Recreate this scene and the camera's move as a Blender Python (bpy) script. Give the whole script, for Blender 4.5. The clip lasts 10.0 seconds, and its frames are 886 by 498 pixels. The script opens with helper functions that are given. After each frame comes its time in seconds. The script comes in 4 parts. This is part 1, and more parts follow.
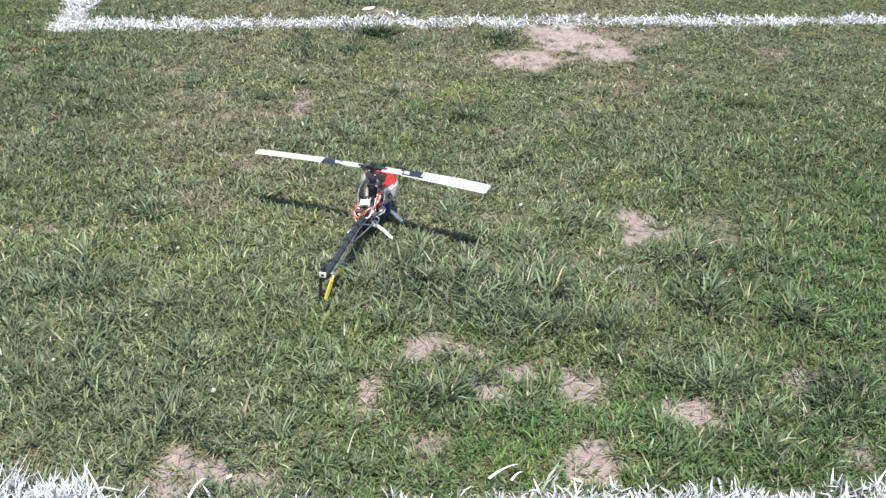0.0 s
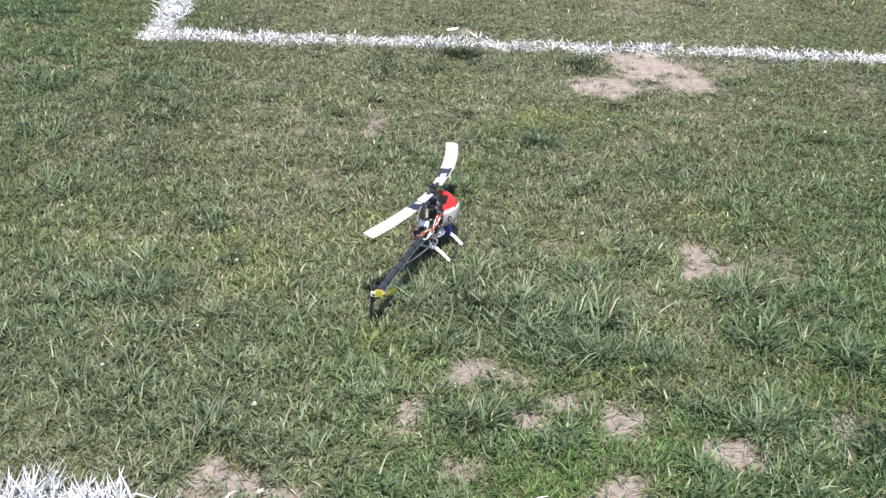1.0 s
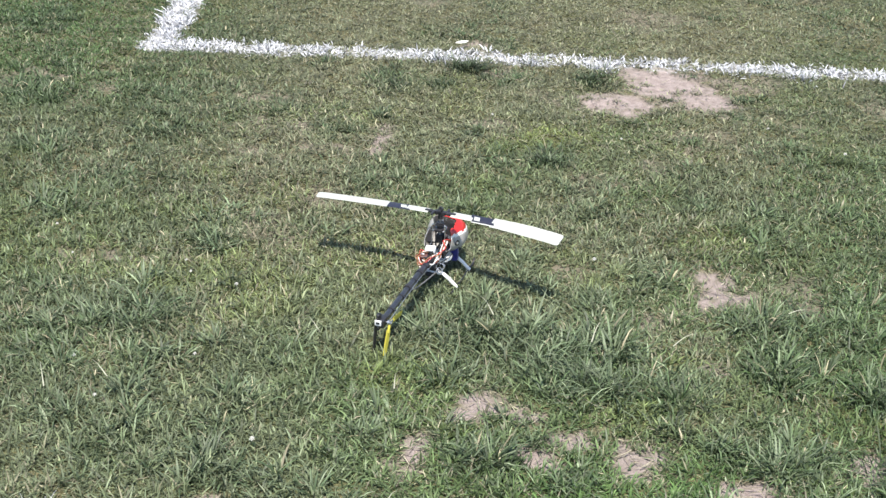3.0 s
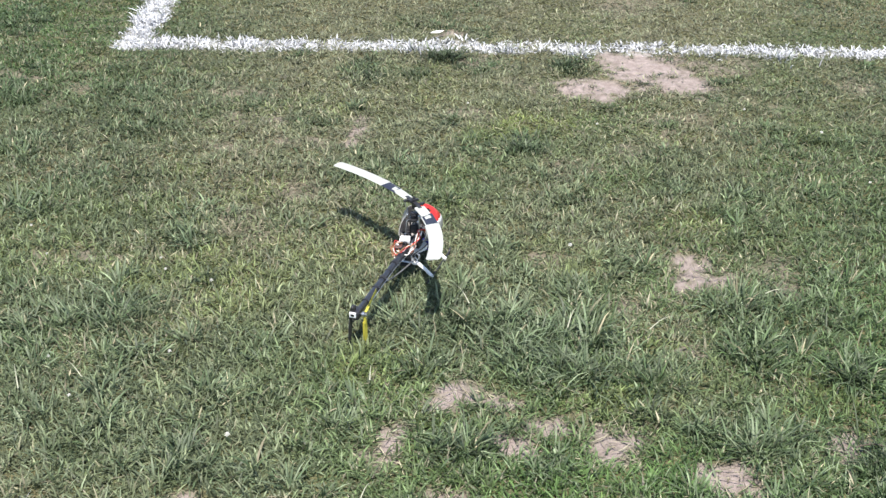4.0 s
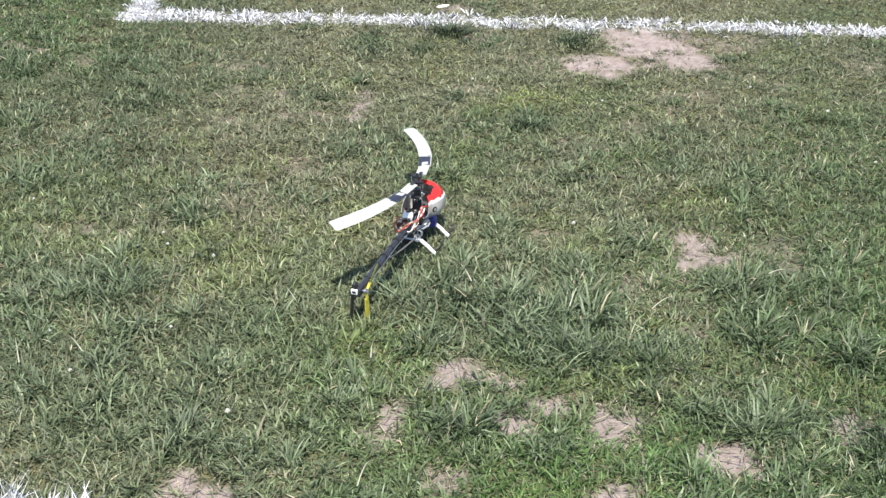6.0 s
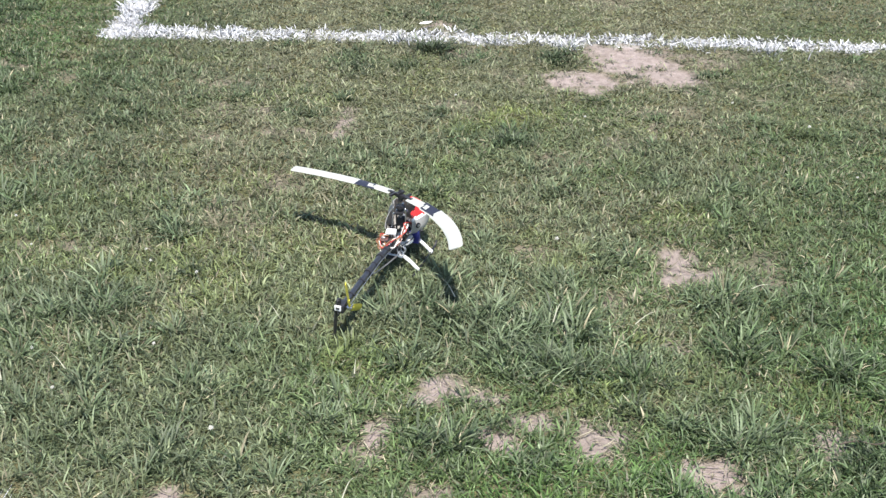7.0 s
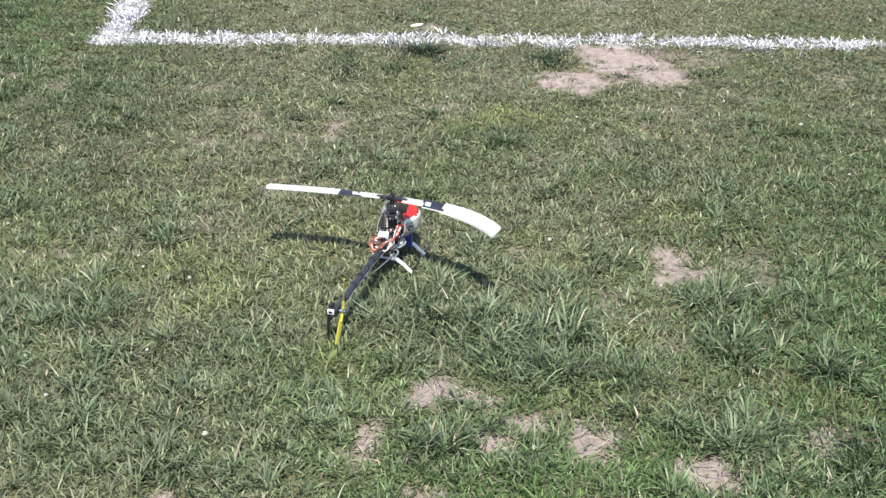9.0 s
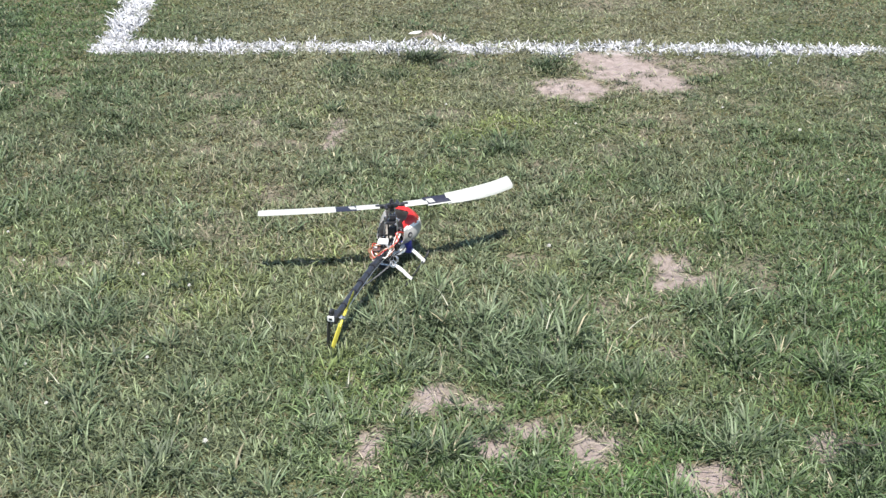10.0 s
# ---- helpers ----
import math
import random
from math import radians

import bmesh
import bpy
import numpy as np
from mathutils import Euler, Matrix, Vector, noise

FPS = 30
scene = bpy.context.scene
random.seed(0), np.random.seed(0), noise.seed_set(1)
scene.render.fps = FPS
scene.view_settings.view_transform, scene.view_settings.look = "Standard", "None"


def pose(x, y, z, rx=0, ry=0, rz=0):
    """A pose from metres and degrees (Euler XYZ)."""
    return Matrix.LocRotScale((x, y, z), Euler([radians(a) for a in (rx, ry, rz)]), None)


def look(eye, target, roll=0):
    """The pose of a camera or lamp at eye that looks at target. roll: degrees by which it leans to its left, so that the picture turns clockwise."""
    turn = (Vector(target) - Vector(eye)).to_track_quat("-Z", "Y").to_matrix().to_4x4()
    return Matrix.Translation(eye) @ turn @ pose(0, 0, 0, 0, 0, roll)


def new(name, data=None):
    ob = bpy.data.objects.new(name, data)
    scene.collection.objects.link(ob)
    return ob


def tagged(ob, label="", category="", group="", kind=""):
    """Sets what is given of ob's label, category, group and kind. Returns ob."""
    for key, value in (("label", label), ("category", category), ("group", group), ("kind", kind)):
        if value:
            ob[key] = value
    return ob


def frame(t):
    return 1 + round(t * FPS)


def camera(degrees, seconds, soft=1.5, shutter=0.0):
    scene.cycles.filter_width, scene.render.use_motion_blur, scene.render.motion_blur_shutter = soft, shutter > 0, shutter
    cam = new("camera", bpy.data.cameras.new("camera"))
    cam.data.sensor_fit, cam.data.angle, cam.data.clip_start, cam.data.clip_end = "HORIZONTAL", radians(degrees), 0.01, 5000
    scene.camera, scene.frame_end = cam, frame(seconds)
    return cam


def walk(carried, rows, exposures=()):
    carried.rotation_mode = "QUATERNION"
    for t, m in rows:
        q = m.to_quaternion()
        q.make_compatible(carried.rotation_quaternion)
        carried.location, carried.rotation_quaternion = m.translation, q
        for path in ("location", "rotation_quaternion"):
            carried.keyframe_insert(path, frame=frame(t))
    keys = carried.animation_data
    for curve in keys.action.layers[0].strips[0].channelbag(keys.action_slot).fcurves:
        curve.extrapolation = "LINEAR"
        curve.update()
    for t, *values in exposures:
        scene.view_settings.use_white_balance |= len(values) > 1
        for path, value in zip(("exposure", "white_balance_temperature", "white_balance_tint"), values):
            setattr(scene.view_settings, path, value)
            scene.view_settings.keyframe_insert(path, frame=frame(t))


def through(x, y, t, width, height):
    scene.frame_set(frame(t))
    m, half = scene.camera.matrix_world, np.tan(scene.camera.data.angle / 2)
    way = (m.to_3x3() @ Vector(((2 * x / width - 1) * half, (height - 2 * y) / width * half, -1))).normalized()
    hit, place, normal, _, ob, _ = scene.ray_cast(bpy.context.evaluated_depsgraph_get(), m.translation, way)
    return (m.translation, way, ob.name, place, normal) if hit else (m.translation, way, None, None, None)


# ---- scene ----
cam = camera(33.3, 10.0, soft=1.42)
PATH = [
    (0.0, (0.756, -3.968, 1.971), (0.5590, -2.2270, 1.0070), 0.40),
    (0.1, (0.764, -3.966, 1.973), (0.5596, -2.2222, 1.0165), 0.30),
    (0.2, (0.772, -3.965, 1.975), (0.5516, -2.2170, 1.0285), 0.20),
    (0.3, (0.779, -3.963, 1.977), (0.5451, -2.2140, 1.0364), 0.10),
    (0.4, (0.787, -3.962, 1.979), (0.5385, -2.2072, 1.0516), 0.00),
    (0.5, (0.795, -3.960, 1.981), (0.5520, -2.2060, 1.0510), -0.10),
    (0.6, (0.816, -3.954, 1.981), (0.5603, -2.2032, 1.0490), 0.10),
    (0.7, (0.837, -3.948, 1.982), (0.5556, -2.1991, 1.0531), 0.30),
    (0.8, (0.858, -3.941, 1.982), (0.5656, -2.1943, 1.0539), 0.50),
    (0.9, (0.879, -3.935, 1.983), (0.5494, -2.1982, 1.0473), 0.70),
    (1.0, (0.900, -3.929, 1.983), (0.5530, -2.2000, 1.0380), 0.90),
    (1.1, (0.906, -3.921, 1.981), (0.5379, -2.1935, 1.0420), 0.54),
    (1.2, (0.912, -3.914, 1.978), (0.5371, -2.1841, 1.0460), 0.18),
    (1.3, (0.919, -3.906, 1.976), (0.5342, -2.1793, 1.0422), -0.18),
    (1.4, (0.925, -3.899, 1.973), (0.5069, -2.1806, 1.0373), -0.54),
    (1.5, (0.931, -3.891, 1.971), (0.5330, -2.1740, 1.0250), -0.90),
    (1.6, (0.916, -3.881, 1.976), (0.5499, -2.1693, 1.0093), -0.60),
    (1.7, (0.900, -3.871, 1.982), (0.5548, -2.1525, 1.0200), -0.30),
    (1.8, (0.885, -3.861, 1.987), (0.5588, -2.1441, 1.0156), 0.00),
    (1.9, (0.869, -3.851, 1.993), (0.5805, -2.1273, 1.0205), 0.30),
    (2.0, (0.854, -3.841, 1.998), (0.5920, -2.1070, 1.0350), 0.60),
    (2.1, (0.839, -3.836, 1.995), (0.5985, -2.0969, 1.0350), 1.02),
    (2.2, (0.824, -3.831, 1.991), (0.5988, -2.0890, 1.0329), 1.44),
    (2.3, (0.809, -3.825, 1.988), (0.5911, -2.0865, 1.0232), 1.86),
    (2.4, (0.794, -3.820, 1.984), (0.5700, -2.0847, 1.0157), 2.28),
    (2.5, (0.779, -3.815, 1.981), (0.5400, -2.0770, 1.0210), 2.70),
    (2.6, (0.796, -3.807, 1.980), (0.5089, -2.0706, 1.0317), 2.44),
    (2.7, (0.813, -3.800, 1.979), (0.4924, -2.0620, 1.0434), 2.18),
    (2.8, (0.831, -3.792, 1.977), (0.4897, -2.0544, 1.0490), 1.92),
    (2.9, (0.848, -3.785, 1.976), (0.4974, -2.0494, 1.0464), 1.66),
    (3.0, (0.865, -3.777, 1.975), (0.5100, -2.0500, 1.0310), 1.40),
    (3.1, (0.879, -3.756, 1.954), (0.5202, -2.0335, 1.0035), 1.05),
    (3.2, (0.893, -3.736, 1.932), (0.5340, -2.0140, 0.9800), 0.70),
    (4.3, (0.928, -3.768, 1.976), (0.5716, -2.0462, 1.0225), -0.48),
    (4.4, (0.931, -3.771, 1.980), (0.5709, -2.0503, 1.0258), -0.59),
    (4.5, (0.934, -3.774, 1.984), (0.5740, -2.0520, 1.0320), -0.70),
    (4.6, (0.933, -3.774, 1.983), (0.5750, -2.0508, 1.0323), -0.66),
    (4.7, (0.932, -3.774, 1.981), (0.5763, -2.0491, 1.0334), -0.62),
    (4.8, (0.931, -3.774, 1.980), (0.5740, -2.0500, 1.0312), -0.58),
    (4.9, (0.930, -3.774, 1.978), (0.5731, -2.0509, 1.0283), -0.54),
    (5.0, (0.929, -3.774, 1.977), (0.5730, -2.0520, 1.0250), -0.50),
    (5.1, (0.928, -3.769, 1.976), (0.5666, -2.0519, 1.0179), -0.48),
    (5.2, (0.926, -3.765, 1.976), (0.5630, -2.0521, 1.0094), -0.46),
    (5.3, (0.925, -3.760, 1.975), (0.5604, -2.0502, 1.0043), -0.44),
    (5.4, (0.923, -3.756, 1.975), (0.5571, -2.0468, 1.0020), -0.42),
    (5.5, (0.922, -3.751, 1.974), (0.5590, -2.0410, 1.0020), -0.40),
    (5.6, (0.922, -3.745, 1.969), (0.5510, -2.0357, 0.9995), -0.30),
    (5.7, (0.923, -3.739, 1.964), (0.5550, -2.0330, 0.9880), -0.20),
    (6.8, (0.944, -3.745, 1.998), (0.6030, -2.0420, 1.0060), 0.10),
    (6.9, (0.937, -3.743, 1.984), (0.5942, -2.0337, 1.0031), 0.20),
    (7.0, (0.930, -3.740, 1.970), (0.5940, -2.0220, 1.0030), 0.30),
    (7.1, (0.931, -3.740, 1.969), (0.5892, -2.0208, 1.0067), 0.18),
    (7.2, (0.933, -3.740, 1.969), (0.5904, -2.0204, 1.0068), 0.06),
    (7.3, (0.934, -3.740, 1.968), (0.5873, -2.0200, 1.0084), -0.06),
    (7.4, (0.936, -3.740, 1.968), (0.5842, -2.0198, 1.0097), -0.18),
    (7.5, (0.937, -3.740, 1.967), (0.5880, -2.0210, 1.0060), -0.30),
    (7.6, (0.937, -3.740, 1.966), (0.5833, -2.0217, 1.0048), -0.34),
    (7.7, (0.937, -3.739, 1.964), (0.5865, -2.0195, 1.0057), -0.38),
    (7.8, (0.938, -3.739, 1.963), (0.5866, -2.0206, 1.0020), -0.42),
    (7.9, (0.938, -3.738, 1.961), (0.5939, -2.0207, 0.9973), -0.46),
    (8.0, (0.938, -3.738, 1.960), (0.5930, -2.0240, 0.9900), -0.50),
    (8.1, (0.939, -3.737, 1.961), (0.6006, -2.0237, 0.9882), -0.50),
    (8.2, (0.940, -3.737, 1.962), (0.5993, -2.0240, 0.9884), -0.50),
    (8.3, (0.940, -3.736, 1.963), (0.6005, -2.0217, 0.9924), -0.50),
    (8.4, (0.941, -3.736, 1.964), (0.6027, -2.0211, 0.9930), -0.50),
    (8.5, (0.942, -3.735, 1.965), (0.6060, -2.0200, 0.9940), -0.50),
    (8.6, (0.942, -3.735, 1.966), (0.6086, -2.0196, 0.9953), -0.48),
    (8.7, (0.942, -3.736, 1.967), (0.6156, -2.0167, 0.9997), -0.46),
    (8.8, (0.941, -3.736, 1.969), (0.6142, -2.0146, 1.0054), -0.44),
    (8.9, (0.941, -3.737, 1.970), (0.6101, -2.0173, 1.0035), -0.42),
    (9.0, (0.941, -3.737, 1.971), (0.6090, -2.0170, 1.0060), -0.40),
    (9.1, (0.941, -3.737, 1.971), (0.6165, -2.0138, 1.0093), -0.40),
    (9.2, (0.941, -3.737, 1.972), (0.6159, -2.0158, 1.0062), -0.40),
    (9.3, (0.941, -3.736, 1.972), (0.6089, -2.0163, 1.0080), -0.40),
    (9.4, (0.941, -3.736, 1.973), (0.6194, -2.0116, 1.0128), -0.40),
    (9.5, (0.941, -3.736, 1.973), (0.6100, -2.0140, 1.0120), -0.40),
    (9.6, (0.941, -3.737, 1.972), (0.6137, -2.0123, 1.0152), -0.44),
    (9.7, (0.941, -3.738, 1.971), (0.6133, -2.0137, 1.0142), -0.48),
    (9.8, (0.941, -3.740, 1.971), (0.6095, -2.0147, 1.0151), -0.52),
    (10.0, (0.941, -3.742, 1.969), (0.6090, -2.0170, 1.0140), -0.60),
]
walk(cam, [(t, look(eye, target, roll)) for t, eye, target, roll in PATH])

# ---- light: high sun behind the camera, clear sky ----
SUN = Vector((0.24, -0.80, 2.35)).normalized()
world = bpy.data.worlds.new("sky")
scene.world = world
world.use_nodes = True
sky = world.node_tree.nodes.new("ShaderNodeTexSky")
sky.sky_type = "NISHITA"
sky.sun_disc = False
sky.sun_elevation = math.asin(SUN.z)
sky.sun_rotation = math.atan2(SUN.x, SUN.y)
world.node_tree.links.new(sky.outputs[0], world.node_tree.nodes["Background"].inputs[0])
world.node_tree.nodes["Background"].inputs[1].default_value = 0.12
sun_data = bpy.data.lights.new("sun", "SUN")
sun_data.energy = 4.6
sun_data.angle = radians(0.55)
sun_data.color = (1.0, 0.95, 0.88)
sun = new("sun", sun_data)
sun.matrix_world = look(SUN * 20, (0, 0, 0))
scene.view_settings.exposure = 0.88


# ---- materials ----
def material(name):
    m = bpy.data.materials.new(name)
    m.use_nodes = True
    return m, m.node_tree.nodes, m.node_tree.links, m.node_tree.nodes["Principled BSDF"]


def noise_node(nodes, links, scale, detail=4.0, coords="Object", rough=0.6):
    tc = nodes.new("ShaderNodeTexCoord")
    n = nodes.new("ShaderNodeTexNoise")
    n.inputs["Scale"].default_value = scale
    n.inputs["Detail"].default_value = detail
    n.inputs["Roughness"].default_value = rough
    links.new(tc.outputs[coords], n.inputs["Vector"])
    return n


def ramp(nodes, links, source, stops):
    r = nodes.new("ShaderNodeValToRGB")
    els = r.color_ramp.elements
    while len(els) < len(stops):
        els.new(0.5)
    for e, (p, c) in zip(els, stops):
        e.position, e.color = p, (*c, 1)
    links.new(source, r.inputs[0])
    return r


def mix(nodes, links, fac, a, b, kind="MIX"):
    m = nodes.new("ShaderNodeMix")
    m.data_type, m.blend_type = "RGBA", kind
    for socket, value in ((m.inputs["Factor"], fac), (m.inputs["A"], a), (m.inputs["B"], b)):
        if isinstance(value, (int, float)):
            socket.default_value = value
        elif isinstance(value, tuple):
            socket.default_value = (*value, 1)
        else:
            links.new(value, socket)
    return m.outputs["Result"]


def bump(nodes, links, height, strength, distance, bsdf):
    b = nodes.new("ShaderNodeBump")
    b.inputs["Strength"].default_value = strength
    b.inputs["Distance"].default_value = distance
    links.new(height, b.inputs["Height"])
    links.new(b.outputs[0], bsdf.inputs["Normal"])


def surface(name, color, rough=0.5, metal=0.0, grain=60.0, vary=0.25, relief=0.0, dirt=(0.12, 0.10, 0.07), worn=0.12, coat=0.0):
    """A painted, plastic or metal surface: fine grain, larger stains and a little relief."""
    m, nodes, links, bsdf = material(name)
    fine = noise_node(nodes, links, grain, 5)
    wide = noise_node(nodes, links, grain * 0.22, 3)
    dark = tuple(c * (1 - vary) for c in color)
    lite = tuple(min(1, c * (1 + vary * 0.6)) for c in color)
    base = ramp(nodes, links, fine.outputs["Fac"], [(0.3, dark), (0.7, lite)])
    stain = ramp(nodes, links, wide.outputs["Fac"], [(0.55, (0, 0, 0)), (0.8, (worn, worn, worn))])
    links.new(mix(nodes, links, stain.outputs[0], base.outputs[0], dirt), bsdf.inputs["Base Color"])
    r = ramp(nodes, links, fine.outputs["Fac"], [(0.3, (rough * 0.8,) * 3), (0.7, (min(1, rough * 1.25),) * 3)])
    links.new(r.outputs[0], bsdf.inputs["Roughness"])
    bsdf.inputs["Metallic"].default_value = metal
    bsdf.inputs["Coat Weight"].default_value = coat
    if relief:
        bump(nodes, links, fine.outputs["Fac"], 0.4, relief, bsdf)
    return m


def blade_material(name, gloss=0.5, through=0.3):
    """Grass: colour from each blade's own tint, root shade and a lighter tip painted in, some light passing through."""
    m, nodes, links, bsdf = material(name)
    tint = nodes.new("ShaderNodeAttribute")
    tint.attribute_name = "tint"
    geo = nodes.new("ShaderNodeNewGeometry")
    vary = ramp(nodes, links, geo.outputs["Random Per Island"], [(0.0, (0.5, 0.5, 0.5)), (0.6, (0.95, 0.95, 0.95)), (1.0, (1.6, 1.6, 1.6))])
    col = mix(nodes, links, 1.0, tint.outputs["Color"], vary.outputs[0], "MULTIPLY")
    fine = noise_node(nodes, links, 190, 2)
    spots = ramp(nodes, links, fine.outputs["Fac"], [(0.3, (0.8, 0.8, 0.8)), (0.7, (1.15, 1.15, 1.12))])
    col = mix(nodes, links, 1.0, col, spots.outputs[0], "MULTIPLY")
    links.new(col, bsdf.inputs["Base Color"])
    bsdf.inputs["Roughness"].default_value = gloss
    bsdf.inputs["Specular IOR Level"].default_value = 0.35
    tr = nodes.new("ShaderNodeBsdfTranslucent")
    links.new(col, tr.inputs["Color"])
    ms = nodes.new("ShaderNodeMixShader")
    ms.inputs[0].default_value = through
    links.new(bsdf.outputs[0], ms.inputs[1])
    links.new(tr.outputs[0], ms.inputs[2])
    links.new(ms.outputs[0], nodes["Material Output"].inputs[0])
    return m


def ground_material():
    """Earth with matted dead grass, roots and crumbs; bare soil shows by its own tint."""
    m, nodes, links, bsdf = material("turf_soil")
    bare = nodes.new("ShaderNodeAttribute")
    bare.attribute_name = "bare"
    paint = nodes.new("ShaderNodeAttribute")
    paint.attribute_name = "paint"
    fine = noise_node(nodes, links, 210, 6, rough=0.7)
    mid = noise_node(nodes, links, 38, 4)
    wide = noise_node(nodes, links, 2.2, 3)
    thatch = ramp(nodes, links, fine.outputs["Fac"], [(0.3, (0.032, 0.033, 0.021)), (0.5, (0.100, 0.098, 0.060)), (0.7, (0.25, 0.230, 0.155))])
    green = ramp(nodes, links, wide.outputs["Fac"], [(0.35, (0.72, 0.85, 0.6)), (0.65, (1.1, 1.0, 0.85))])
    mat = mix(nodes, links, 1.0, thatch.outputs[0], green.outputs[0], "MULTIPLY")
    soil = ramp(nodes, links, mid.outputs["Fac"], [(0.3, (0.225, 0.182, 0.164)), (0.55, (0.290, 0.243, 0.224)), (0.75, (0.365, 0.303, 0.282))])
    crumbs = ramp(nodes, links, fine.outputs["Fac"], [(0.28, (0.62, 0.6, 0.58)), (0.5, (1, 1, 1)), (0.75, (1.14, 1.12, 1.1))])
    soil = mix(nodes, links, 1.0, soil.outputs[0], crumbs.outputs[0], "MULTIPLY")
    col = mix(nodes, links, bare.outputs["Fac"], mat, soil)
    col = mix(nodes, links, paint.outputs["Fac"], col, (0.72, 0.72, 0.72))
    field_away = nodes.new("ShaderNodeAttribute")
    field_away.attribute_name = "away"
    # shade between the blades missing here is put into these darker meadow colours
    meadow = ramp(nodes, links, fine.outputs["Fac"], [(0.3, (0.025, 0.036, 0.017)), (0.5, (0.062, 0.080, 0.037)), (0.72, (0.12, 0.13, 0.07))])
    meadow = mix(nodes, links, 1.0, meadow.outputs[0], green.outputs[0], "MULTIPLY")
    col = mix(nodes, links, field_away.outputs["Fac"], col, meadow)
    links.new(col, bsdf.inputs["Base Color"])
    bsdf.inputs["Roughness"].default_value = 0.95
    bsdf.inputs["Specular IOR Level"].default_value = 0.15
    bump(nodes, links, fine.outputs["Fac"], 0.8, 0.006, bsdf)
    return m


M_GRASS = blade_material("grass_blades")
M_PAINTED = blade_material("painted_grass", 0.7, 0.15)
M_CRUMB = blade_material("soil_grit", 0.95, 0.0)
M_SOIL = ground_material()
M_WHITE = surface("white_blade_gelcoat", (0.385, 0.395, 0.36), 0.42, 0, 90, 0.05, 0, worn=0.04)
M_NAVY = surface("navy_decal", (0.020, 0.021, 0.036), 0.4, 0, 120, 0.3)
M_YELLOW = surface("yellow_plastic", (0.52, 0.46, 0.06), 0.45, 0, 120, 0.12)
M_BLACK = surface("black_plastic", (0.022, 0.022, 0.026), 0.42, 0, 140, 0.4, 0.0002)
M_CARBON = surface("carbon_boom", (0.03, 0.032, 0.04), 0.33, 0.15, 200, 0.5, coat=0.4)
M_STEEL = surface("bright_steel", (0.55, 0.56, 0.58), 0.3, 0.9, 200, 0.2)
M_SILVER = surface("silver_canopy_paint", (0.47, 0.46, 0.44), 0.42, 0.05, 60, 0.12, coat=0.3)
silver_nodes, silver_links = M_SILVER.node_tree.nodes, M_SILVER.node_tree.links
thin_shell, both = silver_nodes.new("ShaderNodeBsdfTranslucent"), silver_nodes.new("ShaderNodeMixShader")
thin_shell.inputs[0].default_value, both.inputs[0].default_value = (0.66, 0.61, 0.56, 1), 0.22
silver_links.new(silver_nodes["Principled BSDF"].outputs[0], both.inputs[1])
silver_links.new(thin_shell.outputs[0], both.inputs[2])
silver_links.new(both.outputs[0], silver_nodes["Material Output"].inputs[0])
M_RED = surface("red_canopy_paint", (0.48, 0.022, 0.018), 0.36, 0, 60, 0.12, coat=0.3)
M_LEG = surface("white_nylon", (0.80, 0.80, 0.78), 0.5, 0, 120, 0.08, worn=0.08)
M_BLUE = surface("blue_shrink_wrap", (0.03, 0.035, 0.22), 0.38, 0, 90, 0.3)
M_ORANGE = surface("orange_wire", (0.27, 0.085, 0.05), 0.5, 0, 140, 0.2)
M_GYRO = surface("orange_red_case", (0.085, 0.032, 0.026), 0.45, 0, 140, 0.3)
M_REDWIRE = surface("red_wire", (0.55, 0.05, 0.04), 0.5, 0, 140, 0.2)
M_WHITEWIRE = surface("white_wire", (0.75, 0.72, 0.68), 0.5, 0, 140, 0.1)
M_TAN = surface("brown_servo_wire", (0.33, 0.16, 0.07), 0.55, 0, 140, 0.2)
M_STRUT = surface("grey_strut", (0.16, 0.16, 0.165), 0.4, 0.3, 140, 0.2)
M_COPPER = surface("copper_winding", (0.55, 0.22, 0.09), 0.4, 0.7, 200, 0.3)
M_PETAL = surface("clover_petal", (0.58, 0.57, 0.52), 0.7, 0, 300, 0.1)
M_DRYLEAF = surface("dry_leaf", (0.74, 0.72, 0.66), 0.7, 0, 60, 0.15)
M_TWIG = surface("dark_twig", (0.07, 0.055, 0.04), 0.8, 0, 120, 0.4)


# ---- fields that shape the turf ----
def field(x, y, size, seed):
    """Smooth random values from 0 to 1 over the plan, with spots of about the given size."""
    g = np.random.RandomState(seed).rand(128, 128)
    u, v = np.asarray(x) / size + 1000.3, np.asarray(y) / size + 1000.7
    i, j = np.floor(u).astype(int), np.floor(v).astype(int)
    a, b = u - i, v - j
    a, b = a * a * (3 - 2 * a), b * b * (3 - 2 * b)
    at = lambda p, q: g[p % 128, q % 128]
    return (at(i, j) * (1 - a) + at(i + 1, j) * a) * (1 - b) + (at(i, j + 1) * (1 - a) + at(i + 1, j + 1) * a) * b


def layered(x, y, size, seed):
    return 0.55 * field(x, y, size, seed) + 0.3 * field(x, y, size * 0.43, seed + 1) + 0.15 * field(x, y, size * 0.19, seed + 2)


